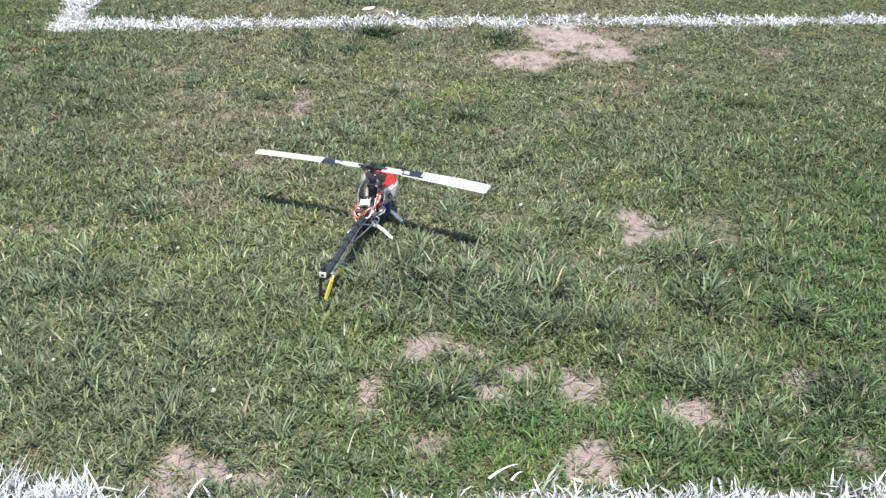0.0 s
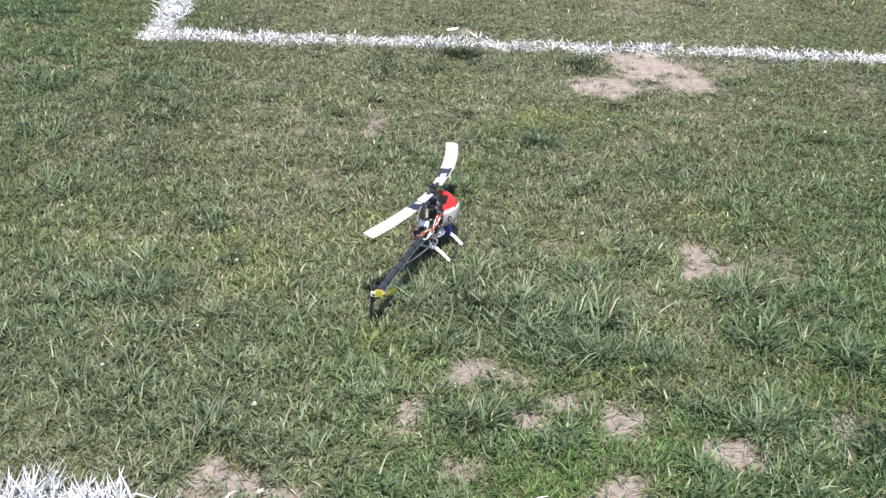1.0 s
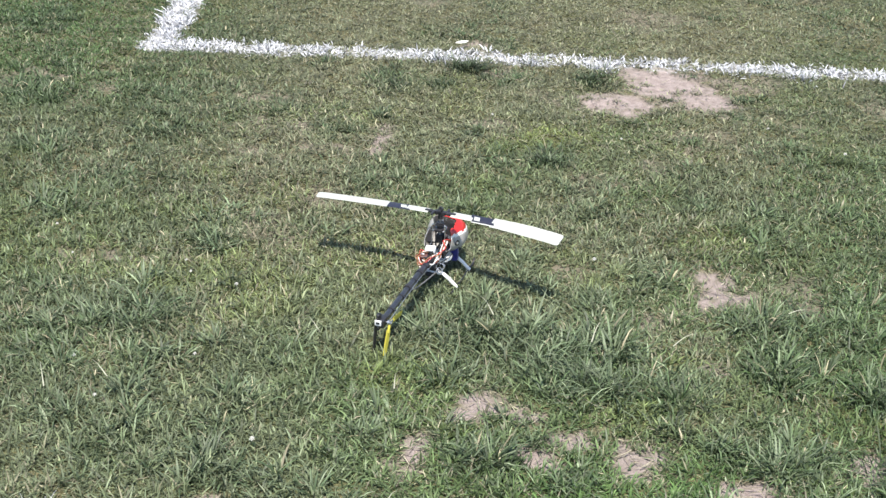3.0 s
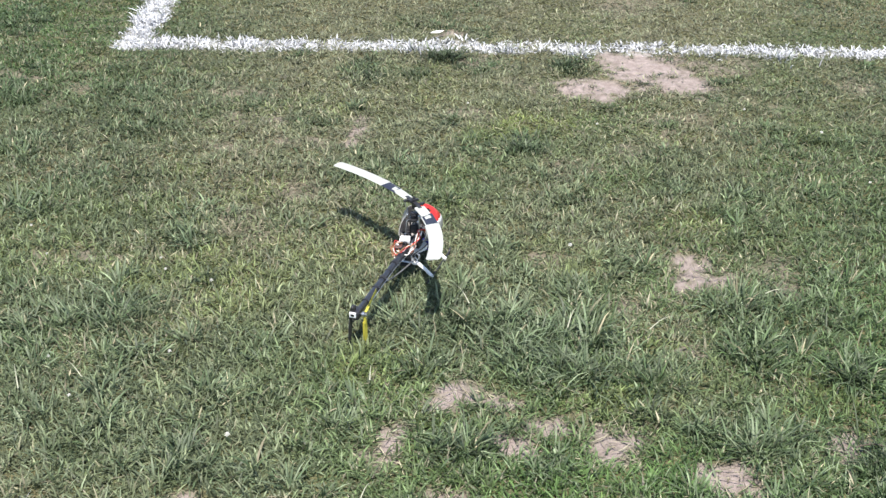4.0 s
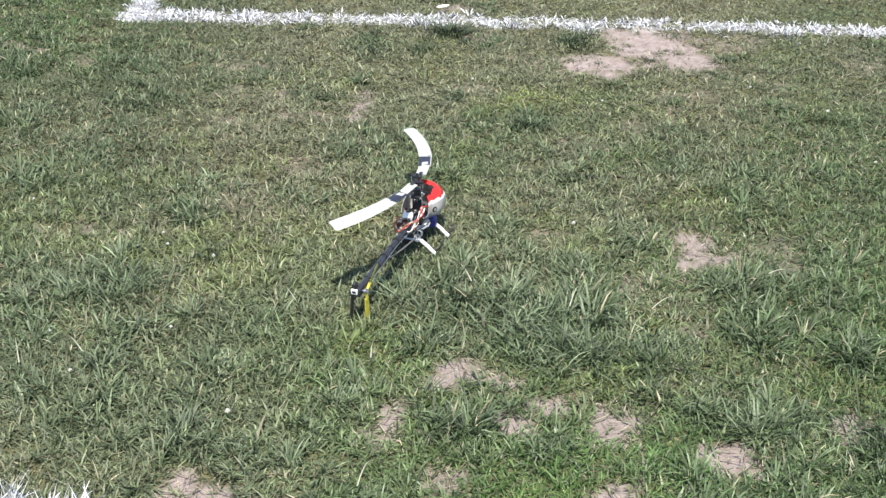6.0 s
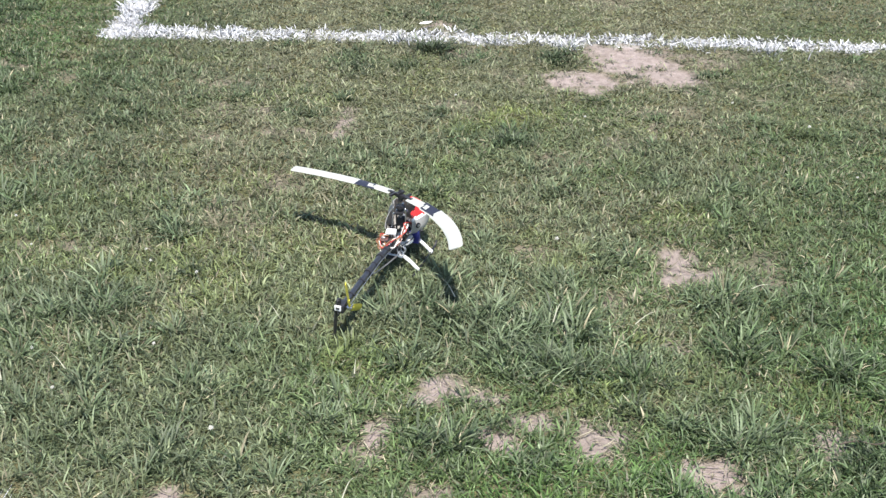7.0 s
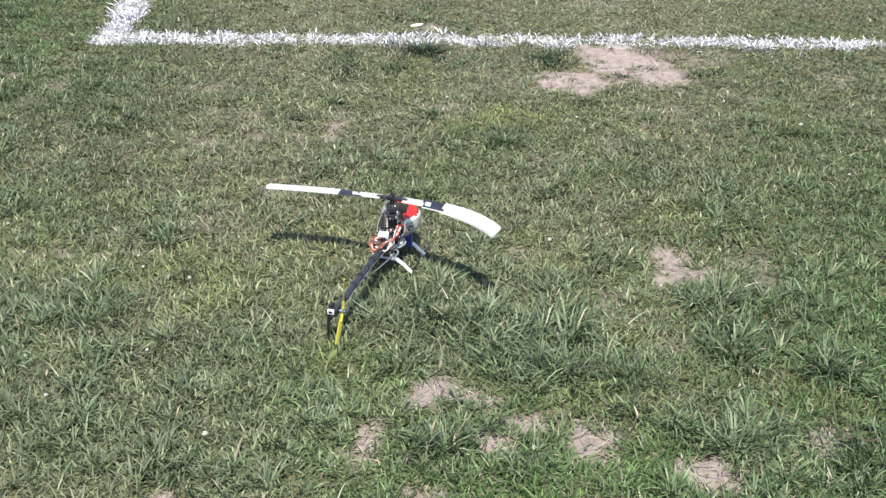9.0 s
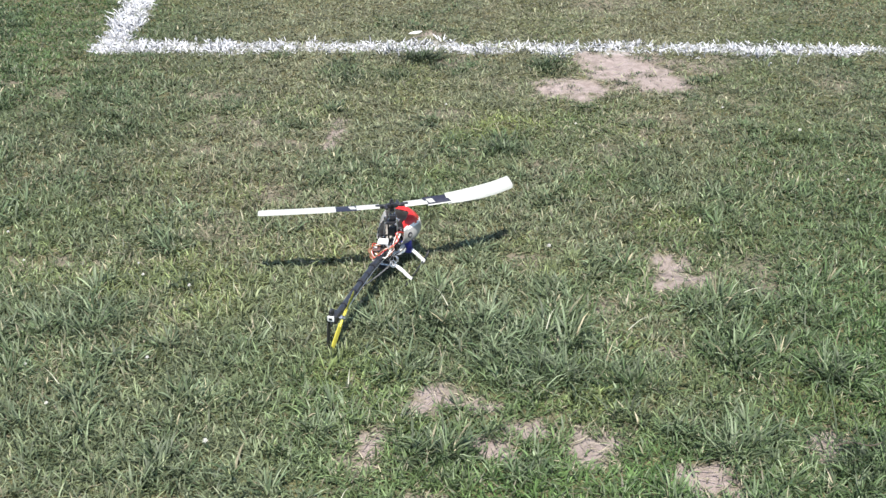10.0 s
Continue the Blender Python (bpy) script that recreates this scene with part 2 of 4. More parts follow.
def spots(x, y, rows, grow=1.0):
    """Soft-edged, ragged patches: rows of centre, half width, half depth and strength."""
    wob = (layered(x, y, 0.07, 5) - 0.5) * 1.0 + (field(x, y, 0.03, 8) - 0.5) * 0.9 + (field(x, y, 0.012, 9) - 0.5) * 0.6
    out = np.zeros(np.shape(x))
    for cx, cy, rx, ry, s in rows:
        d = np.hypot((x - cx) / (rx * grow), (y - cy) / (ry * grow)) + wob * min(1.0, (0.07 / min(rx, ry)) ** 0.6)
        out = np.maximum(out, s * np.clip((1.2 - d) / 0.6, 0, 1))
    return out


# bare soil: the worn patch by the far line, thin places, the near patches and those along the near line
BARE_FAR = [(0.643, 1.259, 0.14, 0.11, 1), (0.474, 1.039, 0.126, 0.077, 1), (0.772, 1.136, 0.116, 0.095, 0.95), (0.872, 1.311, 0.110, 0.060, 0.5), (0.565, 1.341, 0.122, 0.045, 0.9),
            (0.041, 1.223, 0.065, 0.055, 0.5), (-0.105, 1.49, 0.056, 0.048, 0.75), (1.011, 1.382, 0.05, 0.045, 0.4)]
BARE_MID = [(-0.24, 0.533, 0.033, 0.088, 0.8), (-0.35, 0.413, 0.099, 0.03, 0.5), (-0.662, 0.55, 0.055, 0.045, 0.4), (-0.511, 0.568, 0.026, 0.045, 0.55), (-0.635, 0.325, 0.054, 0.033, 0.4),
            (-0.695, 0.773, 0.088, 0.049, 0.4), (0.881, -0.196, 0.046, 0.076, 0.95), (0.951, -0.234, 0.039, 0.041, 0.9), (0.763, -0.154, 0.055, 0.025, 0.5), (0.732, -0.409, 0.032, 0.034, 0.6),
            (0.89, -0.617, 0.025, 0.021, 0.75), (0.663, 0.556, 0.031, 0.038, 0.5), (-0.869, -0.46, 0.039, 0.03, 0.45), (-0.732, -0.428, 0.062, 0.024, 0.45), (-0.306, 0.07, 0.05, 0.074, 0.4),
            (0.108, 0.744, 0.065, 0.038, 0.4)]
BARE_NEAR = [(0.381, -0.913, 0.045, 0.051, 1), (0.467, -0.928, 0.048, 0.034, 0.95), (0.355, -0.822, 0.016, 0.034, 0.35), (0.536, -1.067, 0.04, 0.042, 1), (0.604, -0.997, 0.058, 0.038, 1),
             (0.719, -0.988, 0.022, 0.024, 0.8), (0.755, -1.049, 0.045, 0.047, 0.9), (0.797, -0.998, 0.028, 0.044, 0.45), (0.793, -1.091, 0.036, 0.025, 0.45), (0.271, -1.127, 0.022, 0.046, 1),
             (0.228, -1.174, 0.032, 0.022, 0.6), (1.021, -1.114, 0.053, 0.05, 1), (1.276, -0.940, 0.032, 0.048, 1), (1.24, -0.993, 0.031, 0.015, 0.5)]
BARE_EDGE = [(0.792, -1.342, 0.056, 0.065, 1), (-0.107, -1.448, 0.051, 0.048, 1), (0.01, -1.49, 0.09, 0.032, 1), (-0.119, -1.537, 0.084, 0.023, 0.9), (0.087, -1.472, 0.034, 0.027, 0.8),
             (0.44, -1.307, 0.04, 0.034, 0.75), (1.373, -1.222, 0.035, 0.053, 0.8), (-0.175, -1.536, 0.036, 0.022, 0.6)]
# longer, darker growth
TALL_NEAR = [(0.581, -0.675, 0.137, 0.194, 1), (0.336, -0.585, 0.185, 0.123, 0.75), (0.149, -0.577, 0.072, 0.097, 0.5), (0.282, -0.784, 0.041, 0.08, 0.85), (0.829, -0.732, 0.07, 0.104, 0.85),
             (1.068, -0.556, 0.082, 0.12, 0.85), (1.014, -0.37, 0.115, 0.07, 0.6), (1.073, -0.967, 0.056, 0.092, 0.9), (1.246, -0.282, 0.102, 0.15, 0.55), (1.31, -0.627, 0.06, 0.092, 0.85),
             (0.428, -1.112, 0.075, 0.067, 0.95), (0.604, -1.136, 0.055, 0.057, 0.7), (0.486, -1.221, 0.042, 0.051, 0.5), (0.94, -0.948, 0.05, 0.062, 0.6), (0.72, -0.194, 0.091, 0.083, 0.6),
             (0.821, -0.902, 0.044, 0.041, 0.6), (0.139, -1.134, 0.063, 0.126, 0.4)]
TALL_LEFT = [(-0.579, -0.715, 0.13, 0.12, 0.75), (-0.453, -0.911, 0.083, 0.085, 0.5), (-0.39, -1.236, 0.102, 0.164, 0.65), (-0.586, -1.171, 0.072, 0.096, 0.65), (-0.186, -1.24, 0.044, 0.111, 0.75),
             (-0.04, -0.983, 0.066, 0.115, 0.4), (-0.58, -0.597, 0.089, 0.085, 0.4), (-0.123, -1.319, 0.252, 0.06, 0.6), (0.244, -1.421, 0.109, 0.049, 0.5), (1.04, -1.238, 0.312, 0.086, 0.5),
             (1.359, -1.044, 0.078, 0.14, 0.8), (-0.434, -0.476, 0.06, 0.075, 0.5)]
TALL_FAR = [(-0.343, 1.063, 0.11, 0.107, 0.7), (-0.153, 1.048, 0.044, 0.053, 0.7), (-0.613, 0.706, 0.067, 0.062, 0.55), (0.315, 0.518, 0.064, 0.086, 0.9), (0.392, 1.23, 0.084, 0.077, 0.9),
            (0.930, 1.176, 0.060, 0.040, 0.6), (0.888, 1.022, 0.053, 0.06, 0.65), (-0.391, 0.557, 0.102, 0.072, 0.5), (-0.011, 1.514, 0.068, 0.061, 0.6), (-0.171, 1.652, 0.065, 0.064, 0.5),
            (0.748, 0.753, 0.051, 0.06, 0.5), (0.813, 0.306, 0.101, 0.07, 0.5), (0.981, 0.298, 0.091, 0.069, 0.5), (0.506, 0.152, 0.099, 0.082, 0.4), (-0.276, 0.713, 0.03, 0.037, 0.7),
            (0.048, 0.652, 0.03, 0.045, 0.6)]
TALL_CORNER = [(-1.77, 1.305, 0.12, 0.212, 0.8), (-1.503, 0.651, 0.108, 0.169, 0.75), (-1.471, 0.835, 0.081, 0.113, 0.6), (-1.112, 0.67, 0.174, 0.144, 0.45), (-0.933, 0.424, 0.129, 0.096, 0.5),
               (-1.259, 0.183, 0.108, 0.121, 0.55), (-0.962, -0.013, 0.17, 0.088, 0.5), (-1.009, -0.191, 0.099, 0.068, 0.5), (-0.522, -0.301, 0.063, 0.064, 0.6), (-0.497, -0.155, 0.113, 0.062, 0.45),
               (-0.965, 0.829, 0.138, 0.07, 0.4)]
# yellow-green growth, and places gone to straw
LIME_SPOTS = [(-1.677, 1.388, 0.099, 0.086, 0.9), (0.345, 0.692, 0.146, 0.11, 0.9), (0.185, 0.579, 0.073, 0.062, 0.7), (-0.65, 0.126, 0.078, 0.046, 0.6), (1.24, 0.857, 0.109, 0.235, 0.45),
              (1.208, -0.758, 0.091, 0.091, 0.55), (1.321, -0.807, 0.076, 0.094, 0.5), (-0.731, -0.136, 0.197, 0.076, 0.55), (-0.793, -0.479, 0.215, 0.096, 0.5), (-0.973, 0.909, 0.12, 0.073, 0.4),
              (-0.799, 1.024, 0.081, 0.075, 0.4), (0.841, -0.618, 0.058, 0.053, 0.5), (0.324, -1.02, 0.064, 0.049, 0.4), (1.166, -1.045, 0.073, 0.052, 0.5), (-0.456, 0.791, 0.115, 0.117, 0.4)]
DRY_SPOTS = [(0.277, 1.807, 0.352, 0.146, 0.6), (0.936, 1.891, 0.435, 0.2, 0.6), (1.347, 1.932, 0.172, 0.165, 0.55), (-0.47, 0.84, 0.116, 0.124, 0.5), (-0.586, 0.497, 0.202, 0.155, 0.5),
             (-1.12, 0.131, 0.193, 0.196, 0.35), (-0.838, 0.183, 0.176, 0.119, 0.35), (-1.082, 1.333, 0.194, 0.072, 0.4), (-0.838, -0.454, 0.108, 0.055, 0.4), (-0.325, 0.074, 0.084, 0.093, 0.45),
             (-0.293, 0.482, 0.109, 0.086, 0.5), (0.814, 0.899, 0.149, 0.121, 0.25), (0.673, 0.549, 0.106, 0.129, 0.3), (0.3, 0.27, 0.102, 0.078, 0.2), (1.129, -0.736, 0.066, 0.049, 0.4),
             (-0.635, 0.351, 0.144, 0.084, 0.4)]
CORNER, ALONG, AWAY = (-1.255, 1.162), (0.989, 0.1485), (-0.1485, 0.989)


def bareness(x, y):
    thin = np.clip((layered(x, y, 0.3, 21) - 0.62) * 2.2, 0, 0.35)
    return np.maximum.reduce([spots(x, y, rows, grow) for rows, grow in ((BARE_FAR, 1.35), (BARE_MID, 1.4), (BARE_NEAR, 1.5), (BARE_EDGE, 1.45))] + [thin])


def tallness(x, y):
    base = np.clip((layered(x, y, 0.22, 31) - 0.55) * 2.2, 0, 0.35)
    return np.maximum.reduce([spots(x, y, rows) for rows in (TALL_NEAR, TALL_LEFT, TALL_FAR, TALL_CORNER)] + [base])


def line_paint(x, y):
    """How thickly the chalk lines cover the turf: the far line, the line that leaves its corner, the near line."""
    rag = (field(x, y, 0.03, 41) - 0.5) * 0.045 + (field(x, y, 0.008, 42) - 0.5) * 0.03
    patchy = 0.30 + 0.90 * layered(x, y, 0.09, 43)
    u = (x - CORNER[0]) * ALONG[0] + (y - CORNER[1]) * ALONG[1]
    v = (x - CORNER[0]) * AWAY[0] + (y - CORNER[1]) * AWAY[1]
    far = np.clip((0.066 - 0.004 * u + rag - np.abs(v)) / 0.025, 0, 1) * (u > -0.07 + rag)
    far = far * (1 - 0.55 * np.exp(-((u - 2.0) / 0.09) ** 2) - 0.35 * np.exp(-((u - 1.75) / 0.08) ** 2))
    side = 1.5 * np.clip((0.066 + rag - np.abs(u)) / 0.025, 0, 1) * (v > -0.06 + rag)
    worn = np.clip((-0.18 - x) / 0.12, 0, 1)
    w = y - (-1.600 + 0.118 * x + 0.018 * worn + 0.028 * np.clip((x - 0.2) * 2, 0, 1))
    near = np.clip((0.048 + 0.014 * worn + rag - np.abs(w)) / 0.03, 0, 1)
    near = near * np.clip(0.30 + np.clip((-0.22 - x) / 0.1, 0, 1) + np.clip((x - 0.55) / 0.2, 0, 1), 0, 1)
    return np.clip(np.maximum(np.maximum(far, side), near) * patchy, 0, 1)


def inside_turf(x, y):
    """How far a place lies inside the dense turf, a wedge sized to fit the camera's view, which widens away from the
    near line.
    """
    half = 1.46 + 0.25 * (y + 1.75)
    return np.minimum.reduce([half - np.abs(x - 0.36 + 0.09 * (y + 1.75)), y + 1.95, 2.6 - y])


def in_field(x, y):
    """Places that bear dense turf, thinning out over the last stretch to its edge."""
    return inside_turf(x, y) > 0.22 * np.random.rand(*np.shape(x)) ** 2


def height(x, y):
    return 0.012 * (layered(x, y, 0.5, 61) - 0.5) + 0.010 * (field(x, y, 0.07, 63) - 0.5)


# ---- the ground: one sheet to the horizon, fine under the turf in view ----
def axis(lo, hi, step):
    out = list(np.arange(lo, hi + 1e-6, step))
    grow, a, b = step, lo, hi
    while b < 2500:
        grow *= 1.45
        a, b = a - grow, b + grow
        out = [a] + out + [b]
    return np.array(out)


def mesh_from_arrays(name, co, faces_idx, sizes, attributes):
    me = bpy.data.meshes.new(name)
    me.vertices.add(len(co))
    me.vertices.foreach_set("co", np.asarray(co, np.float32).ravel())
    me.loops.add(len(faces_idx))
    me.loops.foreach_set("vertex_index", np.asarray(faces_idx, np.int32))
    me.polygons.add(len(sizes))
    starts = np.concatenate([[0], np.cumsum(sizes)[:-1]])
    me.polygons.foreach_set("loop_start", starts.astype(np.int32))
    me.update(calc_edges=True)
    for key, (kind, values) in attributes.items():
        at = me.attributes.new(key, kind, "POINT")
        at.data.foreach_set("value" if kind == "FLOAT" else "color", np.asarray(values, np.float32).ravel())
    me.validate()
    return me


def ground():
    xs, ys = axis(-2.6, 2.6, 0.0175), axis(-1.95, 2.7, 0.0175)
    gx, gy = np.meshgrid(xs, ys)
    inside = np.clip((3.2 - np.hypot(gx, gy - 0.3)) / 0.8, 0, 1)
    bare = bareness(gx, gy) * inside
    z = height(gx, gy) * inside - 0.004 * bare
    nx, ny = len(xs), len(ys)
    i = np.arange(nx * ny).reshape(ny, nx)
    quads = np.stack([i[:-1, :-1], i[:-1, 1:], i[1:, 1:], i[1:, :-1]], -1).reshape(-1, 4)
    co = np.stack([gx, gy, z], -1).reshape(-1, 3)
    me = mesh_from_arrays("ground", co, quads.ravel(), np.full(len(quads), 4),
                          {"bare": ("FLOAT", bare), "paint": ("FLOAT", line_paint(gx, gy) * np.clip((9 - np.hypot(gx, gy)) / 2, 0, 1) * 0.5), "away": ("FLOAT", 1 - np.clip(inside_turf(gx, gy) / 0.25, 0, 1))})
    me.materials.append(M_SOIL)
    me.polygons.foreach_set("use_smooth", np.ones(len(quads), bool))
    return tagged(new("ground", me), "dry sports field soil with matted thatch and bare patches", "ground", kind="structure")


ground()


# ---- grass ----
def blades(name, x, y, length, width, lean, azimuth, tint, curl, mat, root=0.0, bends=2):
    """One mesh of bent, tapering leaves, each a narrow ribbon that ends in a point."""
    n = len(x)
    z = height(x, y) - 0.002 + root
    ca, sa = np.cos(azimuth), np.sin(azimuth)
    spin = azimuth + np.pi / 2 + (np.random.rand(n) - 0.5) * 1.2
    wx, wy = np.cos(spin) * width * 0.5, np.sin(spin) * width * 0.5
    out, up = np.zeros(n), np.zeros(n)
    steps, piece = [(out, up)], length / bends
    for k in range(bends):
        tip_lean = np.clip(lean + curl * k * 1.6 / bends, 0, 2.0)
        out, up = out + piece * np.sin(tip_lean), up + piece * np.cos(tip_lean)
        steps.append((out, up))
    m = 2 * bends + 1
    co = np.empty((n, m, 3), np.float32)
    # shade near the ground is put into the leaf colour: dark root, lighter tip
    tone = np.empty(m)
    for k, (o, h) in enumerate(steps):
        full = (0.8, 1.0, 0.85, 0.6)[k] if k < bends else 0
        for q, side in ((2 * k, -1), (2 * k + 1, 1)):
            if q < m:
                co[:, q, 0] = x + o * ca + side * full * wx
                co[:, q, 1] = y + o * sa + side * full * wy
                co[:, q, 2] = np.maximum(z + h, 0.002 + z)
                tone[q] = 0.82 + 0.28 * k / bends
    ribbon, sizes = [], []
    for k in range(bends - 1):
        ribbon += [2 * k, 2 * k + 1, 2 * k + 3, 2 * k + 2]
        sizes.append(4)
    ribbon += [m - 3, m - 2, m - 1]
    sizes.append(3)
    idx = (np.arange(n)[:, None] * m + np.array(ribbon)[None]).ravel()
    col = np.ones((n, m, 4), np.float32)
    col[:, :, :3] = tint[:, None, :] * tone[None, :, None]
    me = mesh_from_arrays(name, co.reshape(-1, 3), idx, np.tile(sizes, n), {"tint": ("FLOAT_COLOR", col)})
    me.materials.append(mat)
    return new(name, me)


def blend(a, b, f):
    return np.asarray(a) * (1 - f[:, None]) + np.asarray(b) * f[:, None]


DULL, FRESH, DEEP, LIME, STRAW, GREY = (0.167, 0.196, 0.109), (0.098, 0.172, 0.052), (0.084, 0.126, 0.060), (0.205, 0.248, 0.078), (0.335, 0.298, 0.208), (0.212, 0.254, 0.158)


def dryness(x, y, tall):
    dry = 0.20 + 0.40 * bareness(x, y) + (layered(x, y, 0.32, 77) - 0.5) * 0.7 + 0.16 * y - 0.06 * x - 0.25 * tall - 0.12 * np.clip((-x - 0.7) * 2, 0, 1)
    return np.clip(np.maximum(dry, spots(x, y, DRY_SPOTS)), 0.04, 0.75)


def grass_tint(x, y, tall, luck):
    """Leaf colours: luck is one random value for each plant, so that its leaves look alike."""
    n = len(x)
    fresh = np.clip((layered(x, y, 0.55, 71) - 0.42) * 2.2 + 0.62 * (x - 0.25) - 0.30 * (y + 0.4), 0, 1)
    fresh = np.maximum(fresh, np.clip((-x - 0.95) * 2.0, 0, 1) * np.clip((y - 0.35) * 2, 0, 1))
    away = np.clip(0.45 * (y + 0.25), 0, 0.65)
    col = blend(blend(DULL, (0.236, 0.243, 0.150), away), FRESH, fresh)
    lime = np.maximum(np.clip((layered(x, y, 0.3, 74) - 0.56) * 2.6, 0, 0.5), spots(x, y, LIME_SPOTS))
    col = blend(col, LIME, lime * (luck > 0.25))
    col = blend(col, DEEP, np.clip(tall * (0.75 + 0.5 * away), 0, 0.85) * (luck < 0.8 + 0.2 * away))
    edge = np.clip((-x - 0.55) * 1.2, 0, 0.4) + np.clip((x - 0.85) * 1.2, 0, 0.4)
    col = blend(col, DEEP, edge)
    dry = dryness(x, y, tall) * (0.5 + luck) * (1 - edge)
    col = np.where((np.random.rand(n) < dry)[:, None], blend(STRAW, DULL, np.random.rand(n) * 0.6 + 0.4 * away), col)
    col = col * np.where((luck > 0.80) & (away > 0.05), 0.62, 1.0)[:, None]
    grey = np.random.rand(n) < (0.10 + 0.22 * tall) * (1 - away)
    col = np.where(grey[:, None], blend(col, GREY, np.full(n, 0.75)), col)
    return col * (1 + (0.5 - 0.4 * away) * (np.random.rand(n) - 0.5))[:, None] * (0.80 - 0.10 * away + 0.40 * ((luck * 7.3) % 1))[:, None]


def turf():
    np.random.seed(11)
    # plants about a thumb's width apart, each a rosette of leaves that spread from its crown
    cell = 0.034
    gx, gy = np.meshgrid(np.arange(-2.8, 2.9, cell), np.arange(-1.9, 2.6, cell))
    px, py = gx.ravel() + (np.random.rand(gx.size) - 0.5) * cell * 1.1, gy.ravel() + (np.random.rand(gx.size) - 0.5) * cell * 1.1
    inside = in_field(px, py)
    px, py = px[inside], py[inside]
    lives = np.random.rand(len(px)) > 0.97 * np.clip(bareness(px, py) * 1.3 - 0.12, 0, 1)
    px, py = px[lives], py[lives]
    plants = len(px)
    leaves = (20 + 22 * np.random.rand(plants)).astype(int)
    own = np.repeat(np.arange(plants), leaves)
    luck, size = np.random.rand(plants), 0.62 + 0.75 * np.random.rand(plants) ** 1.6
    n = len(own)
    way, off = np.random.rand(n) * 2 * np.pi, np.abs(np.random.randn(n)) * 0.017 * (0.6 + size[own])
    x, y = px[own] + off * np.cos(way), py[own] + off * np.sin(way)
    tall = tallness(x, y)
    length = (0.017 + 0.026 * np.random.rand(n)) * (0.35 + 0.65 * size[own]) * np.clip(1.0 - 0.20 * (y + 0.5), 0.52, 1.05) + tall * (0.006 + 0.022 * np.random.rand(n) ** 1.5) * np.clip(1.0 - 0.3 * (y + 0.2), 0.5, 1)
    lean = np.clip(0.80 + 0.12 * np.clip(y + 0.2, 0, 2) + 0.36 * np.random.randn(n), 0.1, 1.45)
    rosette = [x, y, length, lean, way + np.random.randn(n) * 1.3, luck[own]]
    # finer leaves fill in between them, flatter and shorter
    m = 200000
    fx, fy = np.random.uniform(-2.8, 2.9, m), np.random.uniform(-1.9, 2.6, m)
    keep = in_field(fx, fy) & (np.random.rand(m) > bareness(fx, fy) * 1.05)
    fx, fy = fx[keep], fy[keep]
    m = len(fx)
    flow = 6.3 * (field(fx, fy, 0.09, 84) + 0.5 * field(fx, fy, 0.4, 85))
    filler = [fx, fy, 0.012 + 0.018 * np.random.rand(m), 0.75 + 0.55 * np.random.rand(m), flow + np.random.randn(m) * 1.2, np.random.rand(m)]
    # coarser growth goes on all round, thinning out with distance
    k = 60000
    far, turn = 1.5 + 6.4 * np.random.rand(k) ** 1.2, np.random.rand(k) * 2 * np.pi
    kx, ky = far * np.cos(turn), 0.3 + far * np.sin(turn)
    keep = ~in_field(kx, ky)
    kx, ky, far = kx[keep], ky[keep], far[keep]
    k = len(kx)
    around = [kx, ky, (0.02 + 0.03 * np.random.rand(k)) * (1 + 0.5 * np.clip((far - 2) / 1.5, 0, 1)), 0.3 + 0.8 * np.random.rand(k), np.random.rand(k) * 6.3, np.random.rand(k)]
    coarse = np.concatenate([np.zeros(n + m), np.clip((far - 1.9) / 1.5, 0.2, 1)])
    x, y, length, lean, azimuth, luck = (np.concatenate(v) for v in zip(rosette, filler, around))
    n = len(x)
    tall, bare = tallness(x, y), bareness(x, y)
    length = length * (1 - 0.35 * bare)
    width = (0.0020 + 0.0032 * np.random.rand(n) ** 1.2 + 0.0012 * tall * np.random.rand(n)) * (1 + 1.6 * coarse)
    curl = 0.2 + 0.7 * np.random.rand(n)
    painted = np.random.rand(n) < line_paint(x, y) * 0.97
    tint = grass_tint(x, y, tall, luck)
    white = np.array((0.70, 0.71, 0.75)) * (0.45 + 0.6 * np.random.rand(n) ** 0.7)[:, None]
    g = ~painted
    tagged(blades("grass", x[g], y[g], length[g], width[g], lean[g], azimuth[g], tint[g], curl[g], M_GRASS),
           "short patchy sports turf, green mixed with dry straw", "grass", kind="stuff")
    u = (x - CORNER[0]) * ALONG[0] + (y - CORNER[1]) * ALONG[1]
    v = (x - CORNER[0]) * AWAY[0] + (y - CORNER[1]) * AWAY[1]
    near = y < -0.8
    for label, pick in (("white chalk boundary line painted on the grass", painted & ~near & ((np.abs(v) < 0.12) & (u > -0.12))),
                        ("white chalk line leaving the corner across grass", painted & ~near & ~((np.abs(v) < 0.12) & (u > -0.12))),
                        ("worn white chalk line near dry soil patches", painted & near)):
        grow = (1.0 + near[pick] * np.where(x[pick] < -0.15, 0.6, -0.15)) * (0.8 + 1.1 * field(x[pick], y[pick], 0.07, 91) ** 2)
        tagged(blades("painted_line", x[pick], y[pick], grow * length[pick], width[pick] * 1.2, lean[pick] * (1 - 0.3 * near[pick]), azimuth[pick], white[pick], curl[pick], M_PAINTED),
               label, "field line", kind="stuff")


turf()


